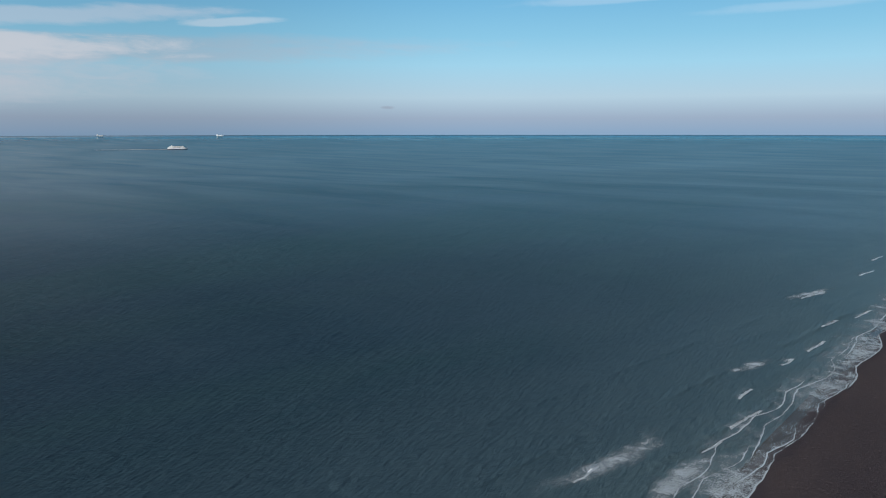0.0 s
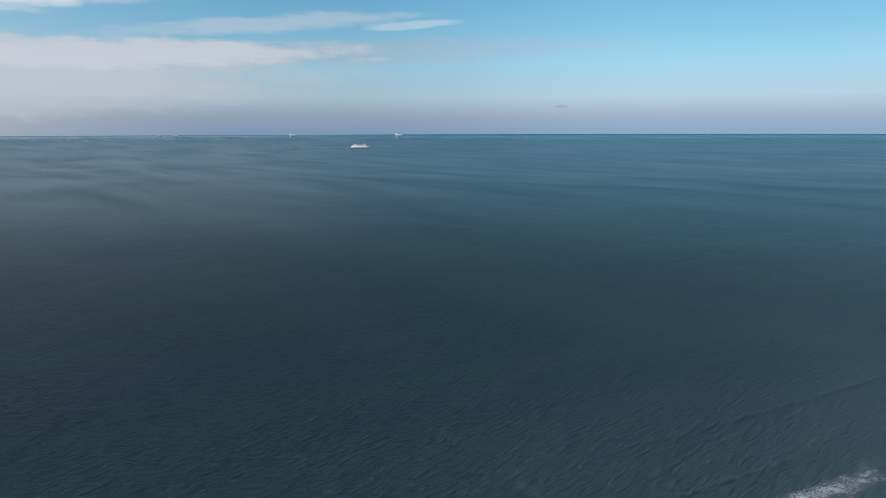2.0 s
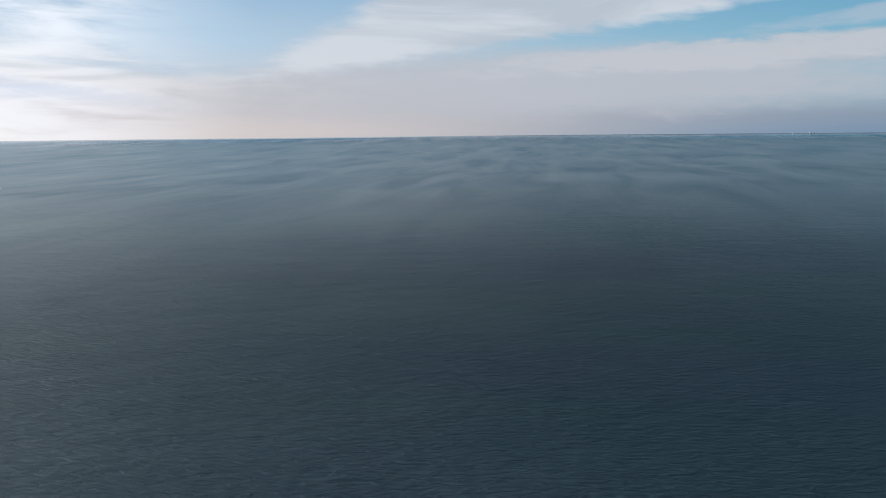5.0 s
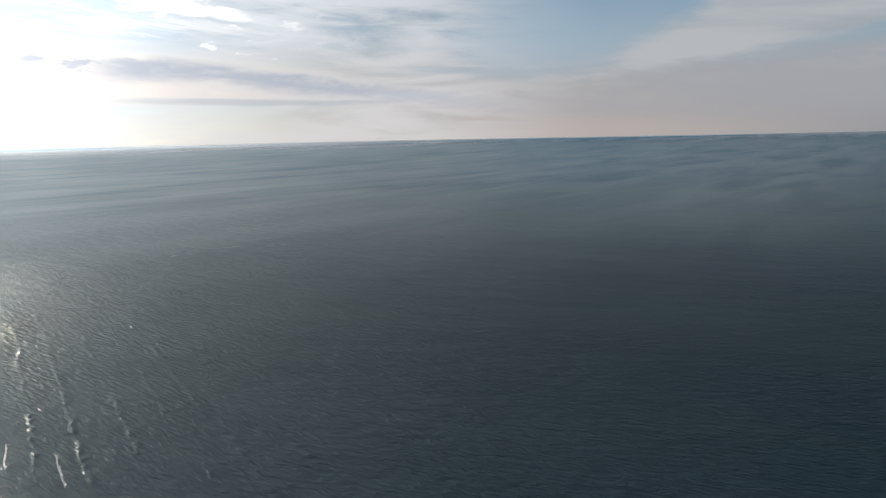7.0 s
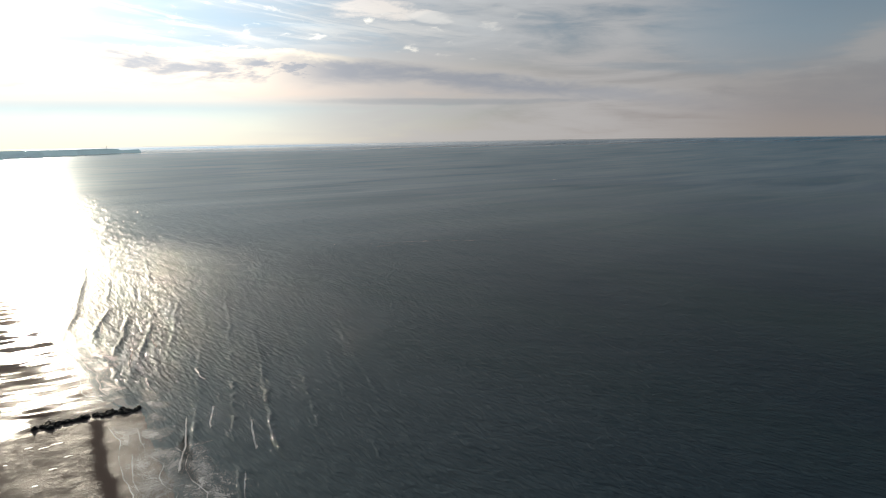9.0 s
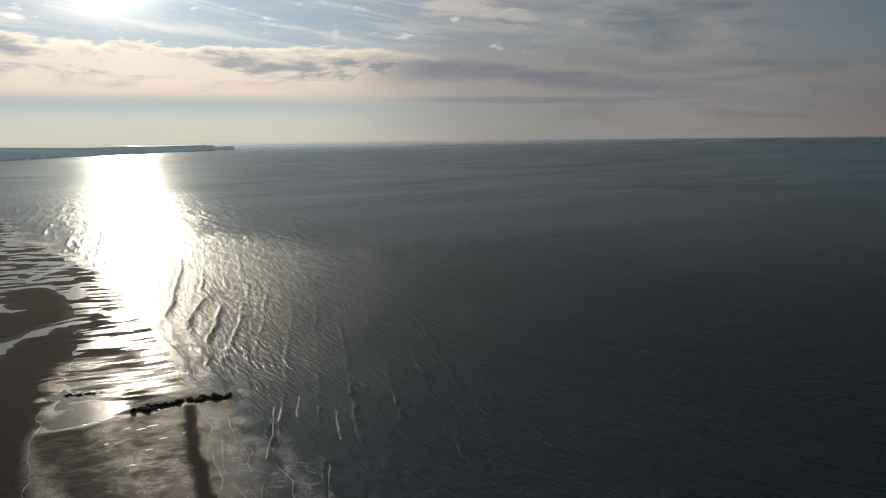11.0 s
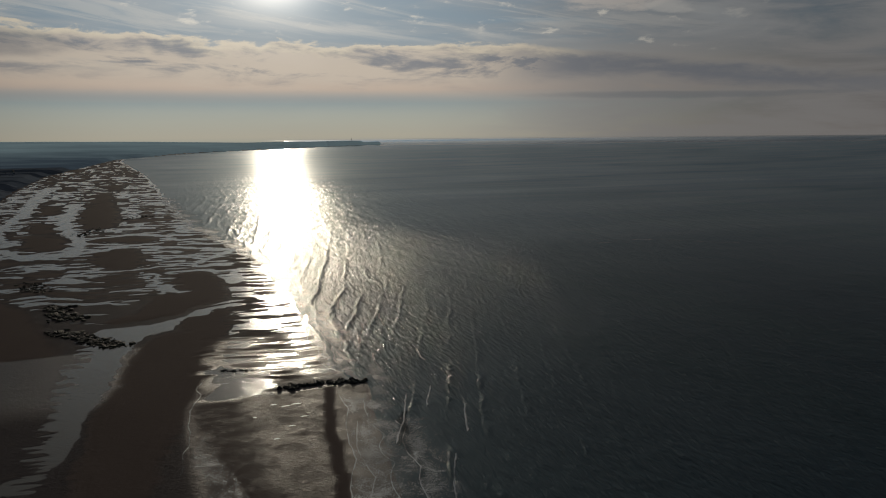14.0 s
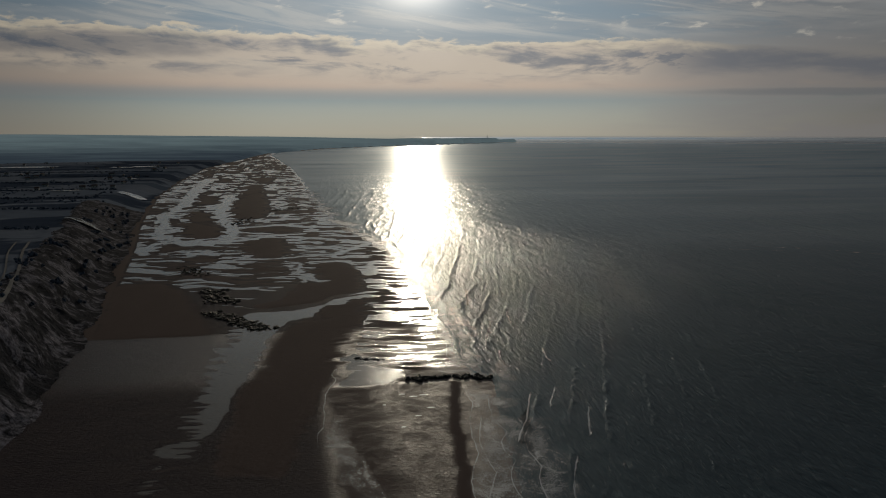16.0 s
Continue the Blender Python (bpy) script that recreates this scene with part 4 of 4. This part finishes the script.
def swash(name, label, y0, y1, offset, depth, seed, strength=1.0, lobe=4.0, length=26.0, line=0.32, z=0.05, film=0.5, skew=0.0):
    """A sheet of spent wave: a thin scalloped front on the landward side, lacy foam thinning out behind it."""
    y = np.arange(min(y0, y1), max(y0, y1), 0.6)
    n = len(y)
    phase = y / length + 0.5 * vnoise(y / (1.7 * length), y * 0 + seed, 200 + seed, 2) + 0.37 * seed
    front = shore(y) + offset + skew * (y - y.mean()) - 0.6 * lobe * np.abs(np.sin(math.pi * phase)) + 3.2 * vnoise(y / 45, y * 0, 210 + seed, 2) + 0.5 * vnoise(y / 5, y * 0, 220 + seed, 3)
    dist = np.array([-0.02, line * 0.35, line, line * 2.2, 0.16 * depth, 0.4 * depth, 0.7 * depth, depth])
    value = np.array([0.75, 1.5, 1.25, 0.55 + 0.2 * film, film, film * 0.85, film * 0.55, 0.0])
    ends = np.clip(np.sin(np.linspace(0, math.pi, n)) * 4, 0, 1)
    cx = front[:, None] + dist * (0.35 + 0.65 * ends[:, None])
    cy = np.repeat(y[:, None], len(dist), 1)
    gaps = 0.8 + 0.5 * vnoise(y / 14, y * 0 + 3, 230 + seed, 3)
    edge = value * (np.clip(gaps, 0.15, 1.2) * ends)[:, None] * strength
    hx, hy = cx.ravel(), cy.ravel()
    hz = wet_level(hx, hy) + min(z, 0.12)
    co = squash(np.stack([hx, hy, hz], 1))
    ob = sheet_mesh(name, co, grid_faces(n, len(dist)), {"edge": edge.ravel()}, None, (FOAM,))
    return tagged(ob, label, "foam", kind="stuff")


SPENT = "thin milky sheet of spent wave with a scalloped foam edge"
CREST = "short bright white crest of a breaking wave trailing foam"
# surf on the shaded side of the beach
for n, (y0, y1, o, d, s, lobe, ln) in enumerate([
        (-120, -330, -8, 26, 0.9, 5, 60), (-110, -250, -3, 9, 1.0, 5, 42), (-100, -220, 2, 8, 1.0, 5, 36), (-200, -400, 3, 11, 1.0, 6, 50),
        (-260, -520, -6, 24, 0.95, 6, 70), (-330, -560, 1, 10, 1.0, 6, 60), (-420, -800, -4, 24, 1.0, 7, 80), (-520, -900, 4, 14, 1.0, 7, 80),
        (-150, -300, 8, 9, 0.95, 4, 34)]):
    swash("foam_edge", SPENT, y0, y1, o, d, 1 + n, s, lobe, ln, 0.2 + 0.0004 * abs(y0 + y1) / 2, 0.04 + 0.01 * n, 0.78 if d > 20 else 0.45)
for n, (x, y, ln, w) in enumerate([(71, -166, 16, 6), (50, -208, 14, 4), (46, -238, 26, 5), (53, -264, 16, 5), (54, -316, 14, 6), (73, -463, 26, 8),
                                   (59, -566, 30, 8), (43, -432, 28, 5), (47, -350, 26, 5), (50, -398, 22, 5), (62, -640, 30, 7)]):
    swash("breaking_crest", CREST, y - ln / 2, y + ln / 2, x - float(shore(y)), w, 20 + n, 1.25, 0.5, 30, 0.4 + 0.0006 * abs(y), 0.3, 0.45, 0.1)
foam_sheet("foam_patch", "lacy white foam patch left behind a broken wave", [(78, -146), (72, -166), (68, -184), (66, -200), (70, -212)], [3.5, 5, 6, 6, 4], 0.1, 4, 0.8)
foam_sheet("foam_patch", "lacy grey-white foam in the shallows", along(-150, -215, 9), [3, 6, 4], 0.08, 5, 0.85)
foam_sheet("foam_patch", "thin grey-white foam film beyond the breakers", [(84, -440), (74, -470), (66, -500)], [5, 7, 4], 0.15, 7, 0.8)
foam_sheet("foam_patch", "thin grey-white foam film beyond the breakers", [(70, -285), (62, -300), (58, -318)], [3, 5, 3], 0.15, 8, 0.75)
# surf seen against the light
for n, (y0, y1, o, d, s, lobe, ln) in enumerate([
        (120, 272, -10, 22, 0.8, 4, 46), (120, 268, -5, 18, 0.85, 5, 38), (130, 262, 1, 16, 0.85, 5, 34), (120, 240, 8, 16, 0.8, 5, 30),
        (284, 400, -6, 12, 0.75, 4, 40), (290, 470, 0, 12, 0.75, 4, 44), (300, 540, 7, 10, 0.7, 4, 40),
        (430, 780, -8, 22, 0.8, 6, 60), (700, 1300, -10, 30, 0.85, 8, 90)]):
    swash("foam_edge", "thin grey sheet of spent wave with a scalloped edge", y0, y1, o, d, 50 + n, s, lobe, ln, 0.24, 0.04 + 0.012 * n, 0.9)
for n, (x, y, ln, w) in enumerate([(80, 234, 46, 5), (96, 250, 22, 4), (78, 186, 30, 4), (98, 225, 26, 3), (108, 300, 20, 3), (96, 345, 40, 4), (112, 368, 30, 3), (88, 300, 24, 4), (104, 420, 46, 4)]):
    swash("breaking_crest", "thin curling wave crest with a lip of foam", y - ln / 2, y + ln / 2, x - float(shore(y)), w, 70 + n, 1.0, 0.6, 40, 0.35, 0.34, 0.42, 0.26)
bar_edge = "thin white foam line and pale sand tongue along a sand bank"
foam_sheet("foam_edge", bar_edge, [(19.6, 317.1), (8.8, 259.9), (6.5, 229.7), (2.0, 209.6), (-0.9, 207.1)], [0.26, 0.3, 0.26], 0.05, 90, 0.85)
# this wider one is a pale smooth sand tongue, drawn with the foam sheet
foam_sheet("foam_edge", bar_edge, [(16.0, 217), (17.5, 203), (20, 188), (22, 176)], [0.5, 1.6, 3.2, 4.2], 0.05, 91, 0.6)
foam_sheet("foam_patch", "thin mottled film of foam drying on wet sand", [(13, 254), (12, 232), (13, 206), (17, 184), (19, 174)], [2.5, 5, 6.5, 7, 6], 0.05, 92, 0.6)
foam_sheet("foam_patch", "churned grey foam at the end of the stone line", [(82, 306), (85, 292), (84, 276), (80, 262), (74, 250)], [3, 6, 7, 7, 4], 0.06, 93, 0.6)
foam_sheet("foam_patch", "lacy grey foam behind a spent wave", [(84, 238), (79, 222), (72, 204), (66, 186)], [4, 6, 7, 6], 0.06, 94, 0.7)
for n, (x, y, r) in enumerate([(38, 262, 1.6), (42, 259, 1.8), (47, 260, 1.8), (46, 247, 1.2), (40, 240, 1.6), (30, 252, 1.1), (34, 231, 1.0)]):
    foam_sheet("foam_patch", "small pale foam fleck stranded on wet sand", [(x - r, y), (x, y + 0.4), (x + r, y)], [0.7], 0.05, 60 + n, 1.5)


for n, (line, w) in enumerate([([(331, 595), (375, 570), (428, 544), (474, 503), (520, 459)], 3.0), ([(1032, 1261), (1190, 1127), (1335, 991)], 5.0), ([(345, 560), (440, 520)], 2.0)]):
    foam_sheet("foam_streak", "long faint pale streak drifting on open water", line, [w * 0.5, w, w, w * 0.5], 0.12, 70 + n, 0.42)

# ---- ships ----


def loft(bm, sections):
    """Skin rings of points, closing both ends."""
    rows = [[bm.verts.new(p) for p in s] for s in sections]
    n = len(rows[0])
    for a, b in zip(rows, rows[1:]):
        for i in range(n):
            bm.faces.new((a[i], a[(i + 1) % n], b[(i + 1) % n], b[i]))
    bm.faces.new(rows[0][::-1])
    bm.faces.new(rows[-1])
    bmesh.ops.recalc_face_normals(bm, faces=bm.faces)


def hull_mesh(length, beam, depth, bow=0.18):
    bm = bmesh.new()
    sections = []
    for k in (0, 0.04, 0.3, 0.7, 1 - bow, 1 - bow * 0.45, 1):
        x = (k - 0.5) * length
        w = beam / 2 * (1 if k <= 1 - bow else max(1 - ((k - 1 + bow) / bow) ** 1.6, 0.04))
        if k == 0:
            w *= 0.9
        rake = length * 0.03 if k == 1 else 0
        sections.append([(x - rake, -w * 0.8, 0), (x + rake, -w, depth), (x + rake, w, depth), (x - rake, w * 0.8, 0)])
    loft(bm, sections)
    return bm


def ferry(bearing, r, length, heading):
    p, k = place_at(bearing, r)
    top = new("ferry")
    L = length
    part("hull", hull_mesh(L, L * 0.15, L * 0.03), NAVY, top, "dark blue hull")
    bm = hull_mesh(L * 0.985, L * 0.15, L * 0.06)
    bmesh.ops.translate(bm, verts=bm.verts, vec=(0, 0, L * 0.03))
    part("upper_hull", bm, WHITE, top)
    for n, (a, b, z, h) in enumerate([(-0.45, 0.36, 0.09, 0.03), (-0.43, 0.33, 0.12, 0.026), (-0.38, 0.3, 0.146, 0.022)]):
        bm = bmesh.new()
        box(bm, a * L, b * L, -L * 0.068, L * 0.068, z * L, (z + h) * L, L * 0.004)
        deck = part("deck_house", bm, WHITE, top)
        bm = bmesh.new()
        box(bm, (a + 0.02) * L, (b - 0.02) * L, -L * 0.0688, L * 0.0688, (z + h * 0.45) * L, (z + h * 0.65) * L)
        part("window_band", bm, GLASS, deck, "dark window band")
    bm = bmesh.new()
    box(bm, 0.22 * L, 0.3 * L, -L * 0.075, L * 0.075, 0.168 * L, 0.19 * L, L * 0.003)
    part("bridge", bm, WHITE, top)
    bm = bmesh.new()
    loft(bm, [[(x * L, -y * L, z * L), (x * L + 0.05 * L, -y * L, z * L), (x * L + 0.05 * L, y * L, z * L), (x * L, y * L, z * L)] for x, y, z in ((-0.3, 0.03, 0.168), (-0.312, 0.026, 0.225))])
    part("funnel", bm, WHITE, top)
    bm = bmesh.new()
    bmesh.ops.create_cone(bm, segments=6, radius1=L * 0.004, radius2=L * 0.002, depth=L * 0.06, cap_ends=True, matrix=Matrix.Translation((0.24 * L, 0, 0.22 * L)))
    part("mast", bm, WHITE, top)
    for i in range(4):
        for s in (-1, 1):
            bm = hull_mesh(L * 0.05, L * 0.015, L * 0.012, 0.3)
            bmesh.ops.translate(bm, verts=bm.verts, vec=((-0.2 + i * 0.1) * L, s * L * 0.074, 0.122 * L))
            part("lifeboat", bm, RUST, top, "orange-red lifeboat")
    top.matrix_basis = Matrix.Translation(p) @ pose(0, 0, 0, 0, 0, heading) @ Matrix.Diagonal((k, k, k, 1))
    return tagged(top, "white ferry with dark blue hull trailing a wake", "ferry")


def cargo_ship(bearing, r, length, heading, label, paint):
    p, k = place_at(bearing, r)
    top = new("cargo_ship")
    L = length
    part("hull", hull_mesh(L, L * 0.14, L * 0.07), paint, top)
    bm = bmesh.new()
    box(bm, -0.46 * L, -0.34 * L, -L * 0.06, L * 0.06, 0.07 * L, 0.19 * L, L * 0.005)
    part("deck_house", bm, WHITE, top)
    bm = bmesh.new()
    box(bm, -0.45 * L, -0.4 * L, -L * 0.02, L * 0.02, 0.19 * L, 0.23 * L, L * 0.004)
    part("funnel", bm, paint, top)
    for i in range(4):
        bm = bmesh.new()
        box(bm, (-0.3 + i * 0.17) * L, (-0.16 + i * 0.17) * L, -L * 0.055, L * 0.055, 0.07 * L, (0.1 + 0.02 * (i % 2)) * L, L * 0.004)
        part("cargo_stack", bm, WHITE if paint is not WHITE else NAVY, top)
    top.matrix_basis = Matrix.Translation(p) @ pose(0, 0, 0, 0, 0, heading) @ Matrix.Scale(k, 4)
    return tagged(top, label, "ship")


ferry(121.2, 4170, 104, -121.2)
cargo_ship(106.5, 14500, 80, -106, "small white ship on the horizon", WHITE)
cargo_ship(107.6, 16300, 110, -107, "long pale ship on the horizon", WHITE)
cargo_ship(124.3, 16000, 150, -124, "pale cargo ship far off on the horizon", WHITE)
cargo_ship(116.1, 16700, 150, -116, "faint pale cargo ship on the horizon", WHITE)


def wake(b0, b1, r, w0, w1):
    n = 40
    b = np.radians(np.linspace(b0, b1, n))
    w = np.linspace(w0, w1, n)
    rows = []
    for s in (-1, -0.3, 0.3, 1):
        rows.append(np.stack([(r + s * w) * np.sin(b), (r + s * w) * np.cos(b), np.full(n, 1.5)], 1))
    co = squash(np.stack(rows, 1).reshape(-1, 3))
    edge = np.tile([0.3, 1.2, 1.2, 0.3], n) * np.repeat(np.linspace(0.9, 2.6, n), 4)
    ob = sheet_mesh("ferry_wake", co, grid_faces(n, 4), {"edge": edge}, None, (FOAM,))
    tagged(ob, "thin white wake trailing behind the ferry", "wake", kind="stuff")


wake(115.6, 120.6, 4190, 26, 44)

# ---- land behind the beach ----


def house_mesh(rng):
    w, d, h, r = rng.uniform(6, 9), rng.uniform(5, 6.5), rng.uniform(2.6, 4), rng.uniform(1.6, 2.4)
    return w, d, h, r


def house(x, y, turn, rng):
    w, d, h, r = house_mesh(rng)
    top = new("house")
    bm = bmesh.new()
    box(bm, -w / 2, w / 2, -d / 2, d / 2, -2, h)
    wall = part("wall", bm, WALLP, top)
    for s in (-1, 1):
        for i in (-1, 1):
            bm = bmesh.new()
            box(bm, i * w / 4 - 0.6, i * w / 4 + 0.6, s * d / 2 - 0.05, s * d / 2 + 0.05, h * 0.35, h * 0.7)
            part("window", bm, GLASS, wall)
    bm = bmesh.new()
    e = 0.5
    loft(bm, [[(sx_ * (w / 2 + e), -d / 2 - e, h - 0.1), (sx_ * (w / 2 + e), 0, h + r), (sx_ * (w / 2 + e), d / 2 + e, h - 0.1)] for sx_ in (-1, 1)])
    roof = part("roof", bm, TILE, top)
    bm = bmesh.new()
    box(bm, w / 2 - 1.4, w / 2 - 0.6, -0.4, 0.4, h + r - 1.0, h + r + 0.9)
    part("chimney", bm, WALLP, roof)
    p = squash(np.array([[x, y, ground_z(x, y)]]))[0]
    k = float(reach(math.hypot(x, y)) / math.hypot(x, y))
    top.matrix_basis = Matrix.Translation(p) @ pose(0, 0, 0, 0, 0, turn) @ Matrix.Scale(k, 4)
    return tagged(top, "small pale house with a pitched dark roof", "house", "village houses behind the dunes")


rng = random.Random(11)
for n in range(44):
    u = rng.random()
    y = 1200 + 1100 * u ** 1.2
    x = float(foot(y)) - 70 - rng.random() ** 1.5 * (260 + 500 * u)
    house(x, y, rng.choice((10, 25, 100, 70, 40)), rng)


def clumps(name, label, spots, size, seed):
    """A wood or hedge: many ragged crowns of small leafy lumps, joined."""
    r = np.random.default_rng(seed)
    bm = bmesh.new()
    bmesh.ops.create_icosphere(bm, subdivisions=1, radius=1)
    v0 = np.array([v.co[:] for v in bm.verts])
    f0 = np.array([[v.index for v in f.verts] for f in bm.faces])
    bm.free()
    vs, fs, n = [], [], 0
    px = np.array([s[0] for s in spots])
    py = np.array([s[1] for s in spots])
    pz = terrain(px, py)[0]
    for x, y, z in zip(px, py, pz):
        big = size * r.uniform(0.6, 1.3)
        for _ in range(5):
            c = np.array([x, y, z]) + np.array([r.normal(0, 0.5) * big, r.normal(0, 0.5) * big, r.uniform(0.1, 0.9) * big])
            q = v0 * (big * r.uniform(0.35, 0.6)) * r.uniform(0.65, 1.25, v0.shape) + c
            vs.append(q)
            fs.append(f0 + n)
            n += len(v0)
    co = squash(np.concatenate(vs))
    me = bpy.data.meshes.new(name)
    me.from_pydata(co.tolist(), [], np.concatenate(fs).tolist())
    me.materials.append(LEAF)
    return tagged(new(name, me), label, "trees", kind="stuff")


r = np.random.default_rng(3)
spots = []
for _ in range(1100):
    u = r.random()
    y = 900 + 1500 * u
    x = float(foot(y)) - 45 - r.random() * (300 + 1500 * u)
    if vnoise(np.array([x / 190]), np.array([y / 260]), 15, 2)[0] > -0.1:
        spots.append((x, y))
clumps("woodland", "dark scrub and trees behind the dunes", spots, 1.7, 4)
spots = []
for k in range(7):
    y0 = 620 + 190 * k
    for i in range(150):
        x = float(foot(y0)) - 60 - i * 3.4 + r.normal(0, 1.2)
        spots.append((x, y0 + 0.12 * (i * 3.4) + r.normal(0, 1.2)))
clumps("hedgerow", "dark hedgerow between winter fields", spots, 2.0, 5)
spots = [(float(foot(y)) - r.uniform(2, 40), y) for y in r.uniform(330, 900, 70)]
clumps("scrub", "dark low scrub on the clay slope", spots, 2.2, 6)


def track(points, half, label):
    pts = np.array(points, float)
    u = np.linspace(0, len(pts) - 1, 60)
    x, y = np.interp(u, range(len(pts)), pts[:, 0]), np.interp(u, range(len(pts)), pts[:, 1])
    x = np.convolve(np.pad(x, 4, "edge"), np.ones(9) / 9, "valid")
    y = np.convolve(np.pad(y, 4, "edge"), np.ones(9) / 9, "valid")
    nx, ny = np.gradient(y), -np.gradient(x)
    ln = np.hypot(nx, ny)
    s = np.array([-1, -0.33, 0.33, 1.0]) * half
    cx, cy = x[:, None] + (nx / ln)[:, None] * s, y[:, None] + (ny / ln)[:, None] * s
    cz = terrain(cx.ravel(), cy.ravel())[0] + 0.5
    ob = sheet_mesh("farm_track", squash(np.stack([cx.ravel(), cy.ravel(), cz], 1)), grid_faces(60, 4), None, None, (TRACK,))
    tagged(ob, label, "track", kind="structure")


track([(-112, 240), (-122, 330), (-138, 398), (-160, 470), (-178, 540)], 0.8, "pale farm track along the cliff top")
track([(-116, 240), (-127, 330), (-144, 398), (-168, 470), (-186, 540)], 0.5, "pale farm track along the cliff top")


def flooded_field(x, y, half_x, half_y, seed):
    """Water standing on low ground, with a ragged outline."""
    a, q = np.meshgrid(np.linspace(0, 2 * math.pi, 40, endpoint=False), [0.02, 0.5, 1.0])
    edge = 1 + 0.45 * vnoise(2 * np.cos(a) + seed, 2 * np.sin(a), 300 + seed, 3)
    px_, py_ = (x + half_x * q * edge * np.cos(a)).ravel(), (y + half_y * q * edge * np.sin(a)).ravel()
    co = squash(np.stack([px_, py_, terrain(px_, py_)[0] + 1.2], 1))
    ob = sheet_mesh("flooded_field", co, grid_faces(3, 40, True), None, None, (POOL,))
    tagged(ob, "pale sheet of standing water on dark farmland", "flooded field", kind="structure")


for n, (x, y, hx_, hy_) in enumerate([(-660, 2050, 80, 30), (-371, 2030, 30, 16), (-420, 2000, 36, 14), (-226, 1110, 17, 22), (-182, 690, 14, 5), (-330, 1180, 26, 8), (-560, 1300, 40, 8), (-300, 1480, 12, 10)]):
    flooded_field(x, y, hx_, hy_, n)

# lighthouse on the cape
p, k = place_at(15.3, 7500, ground_z(7500 * math.sin(radians(15.3)), 7500 * math.cos(radians(15.3))))
light = new("lighthouse")
bm = bmesh.new()
bmesh.ops.create_cone(bm, segments=12, radius1=5, radius2=3.5, depth=34, cap_ends=True, matrix=Matrix.Translation((0, 0, 12)))
part("tower", bm, WALLP, light)
bm = bmesh.new()
bmesh.ops.create_cone(bm, segments=12, radius1=5.5, radius2=5.5, depth=2, cap_ends=True, matrix=Matrix.Translation((0, 0, 30)))
part("gallery", bm, WALLP, light)
bm = bmesh.new()
bmesh.ops.create_cone(bm, segments=12, radius1=3, radius2=0.6, depth=7, cap_ends=True, matrix=Matrix.Translation((0, 0, 34.5)))
part("lantern", bm, GLASS, light, "dark lantern room")
light.matrix_basis = Matrix.Translation(p) @ Matrix.Scale(k * 0.6, 4)
tagged(light, "small pale lighthouse tower on a distant headland", "lighthouse")
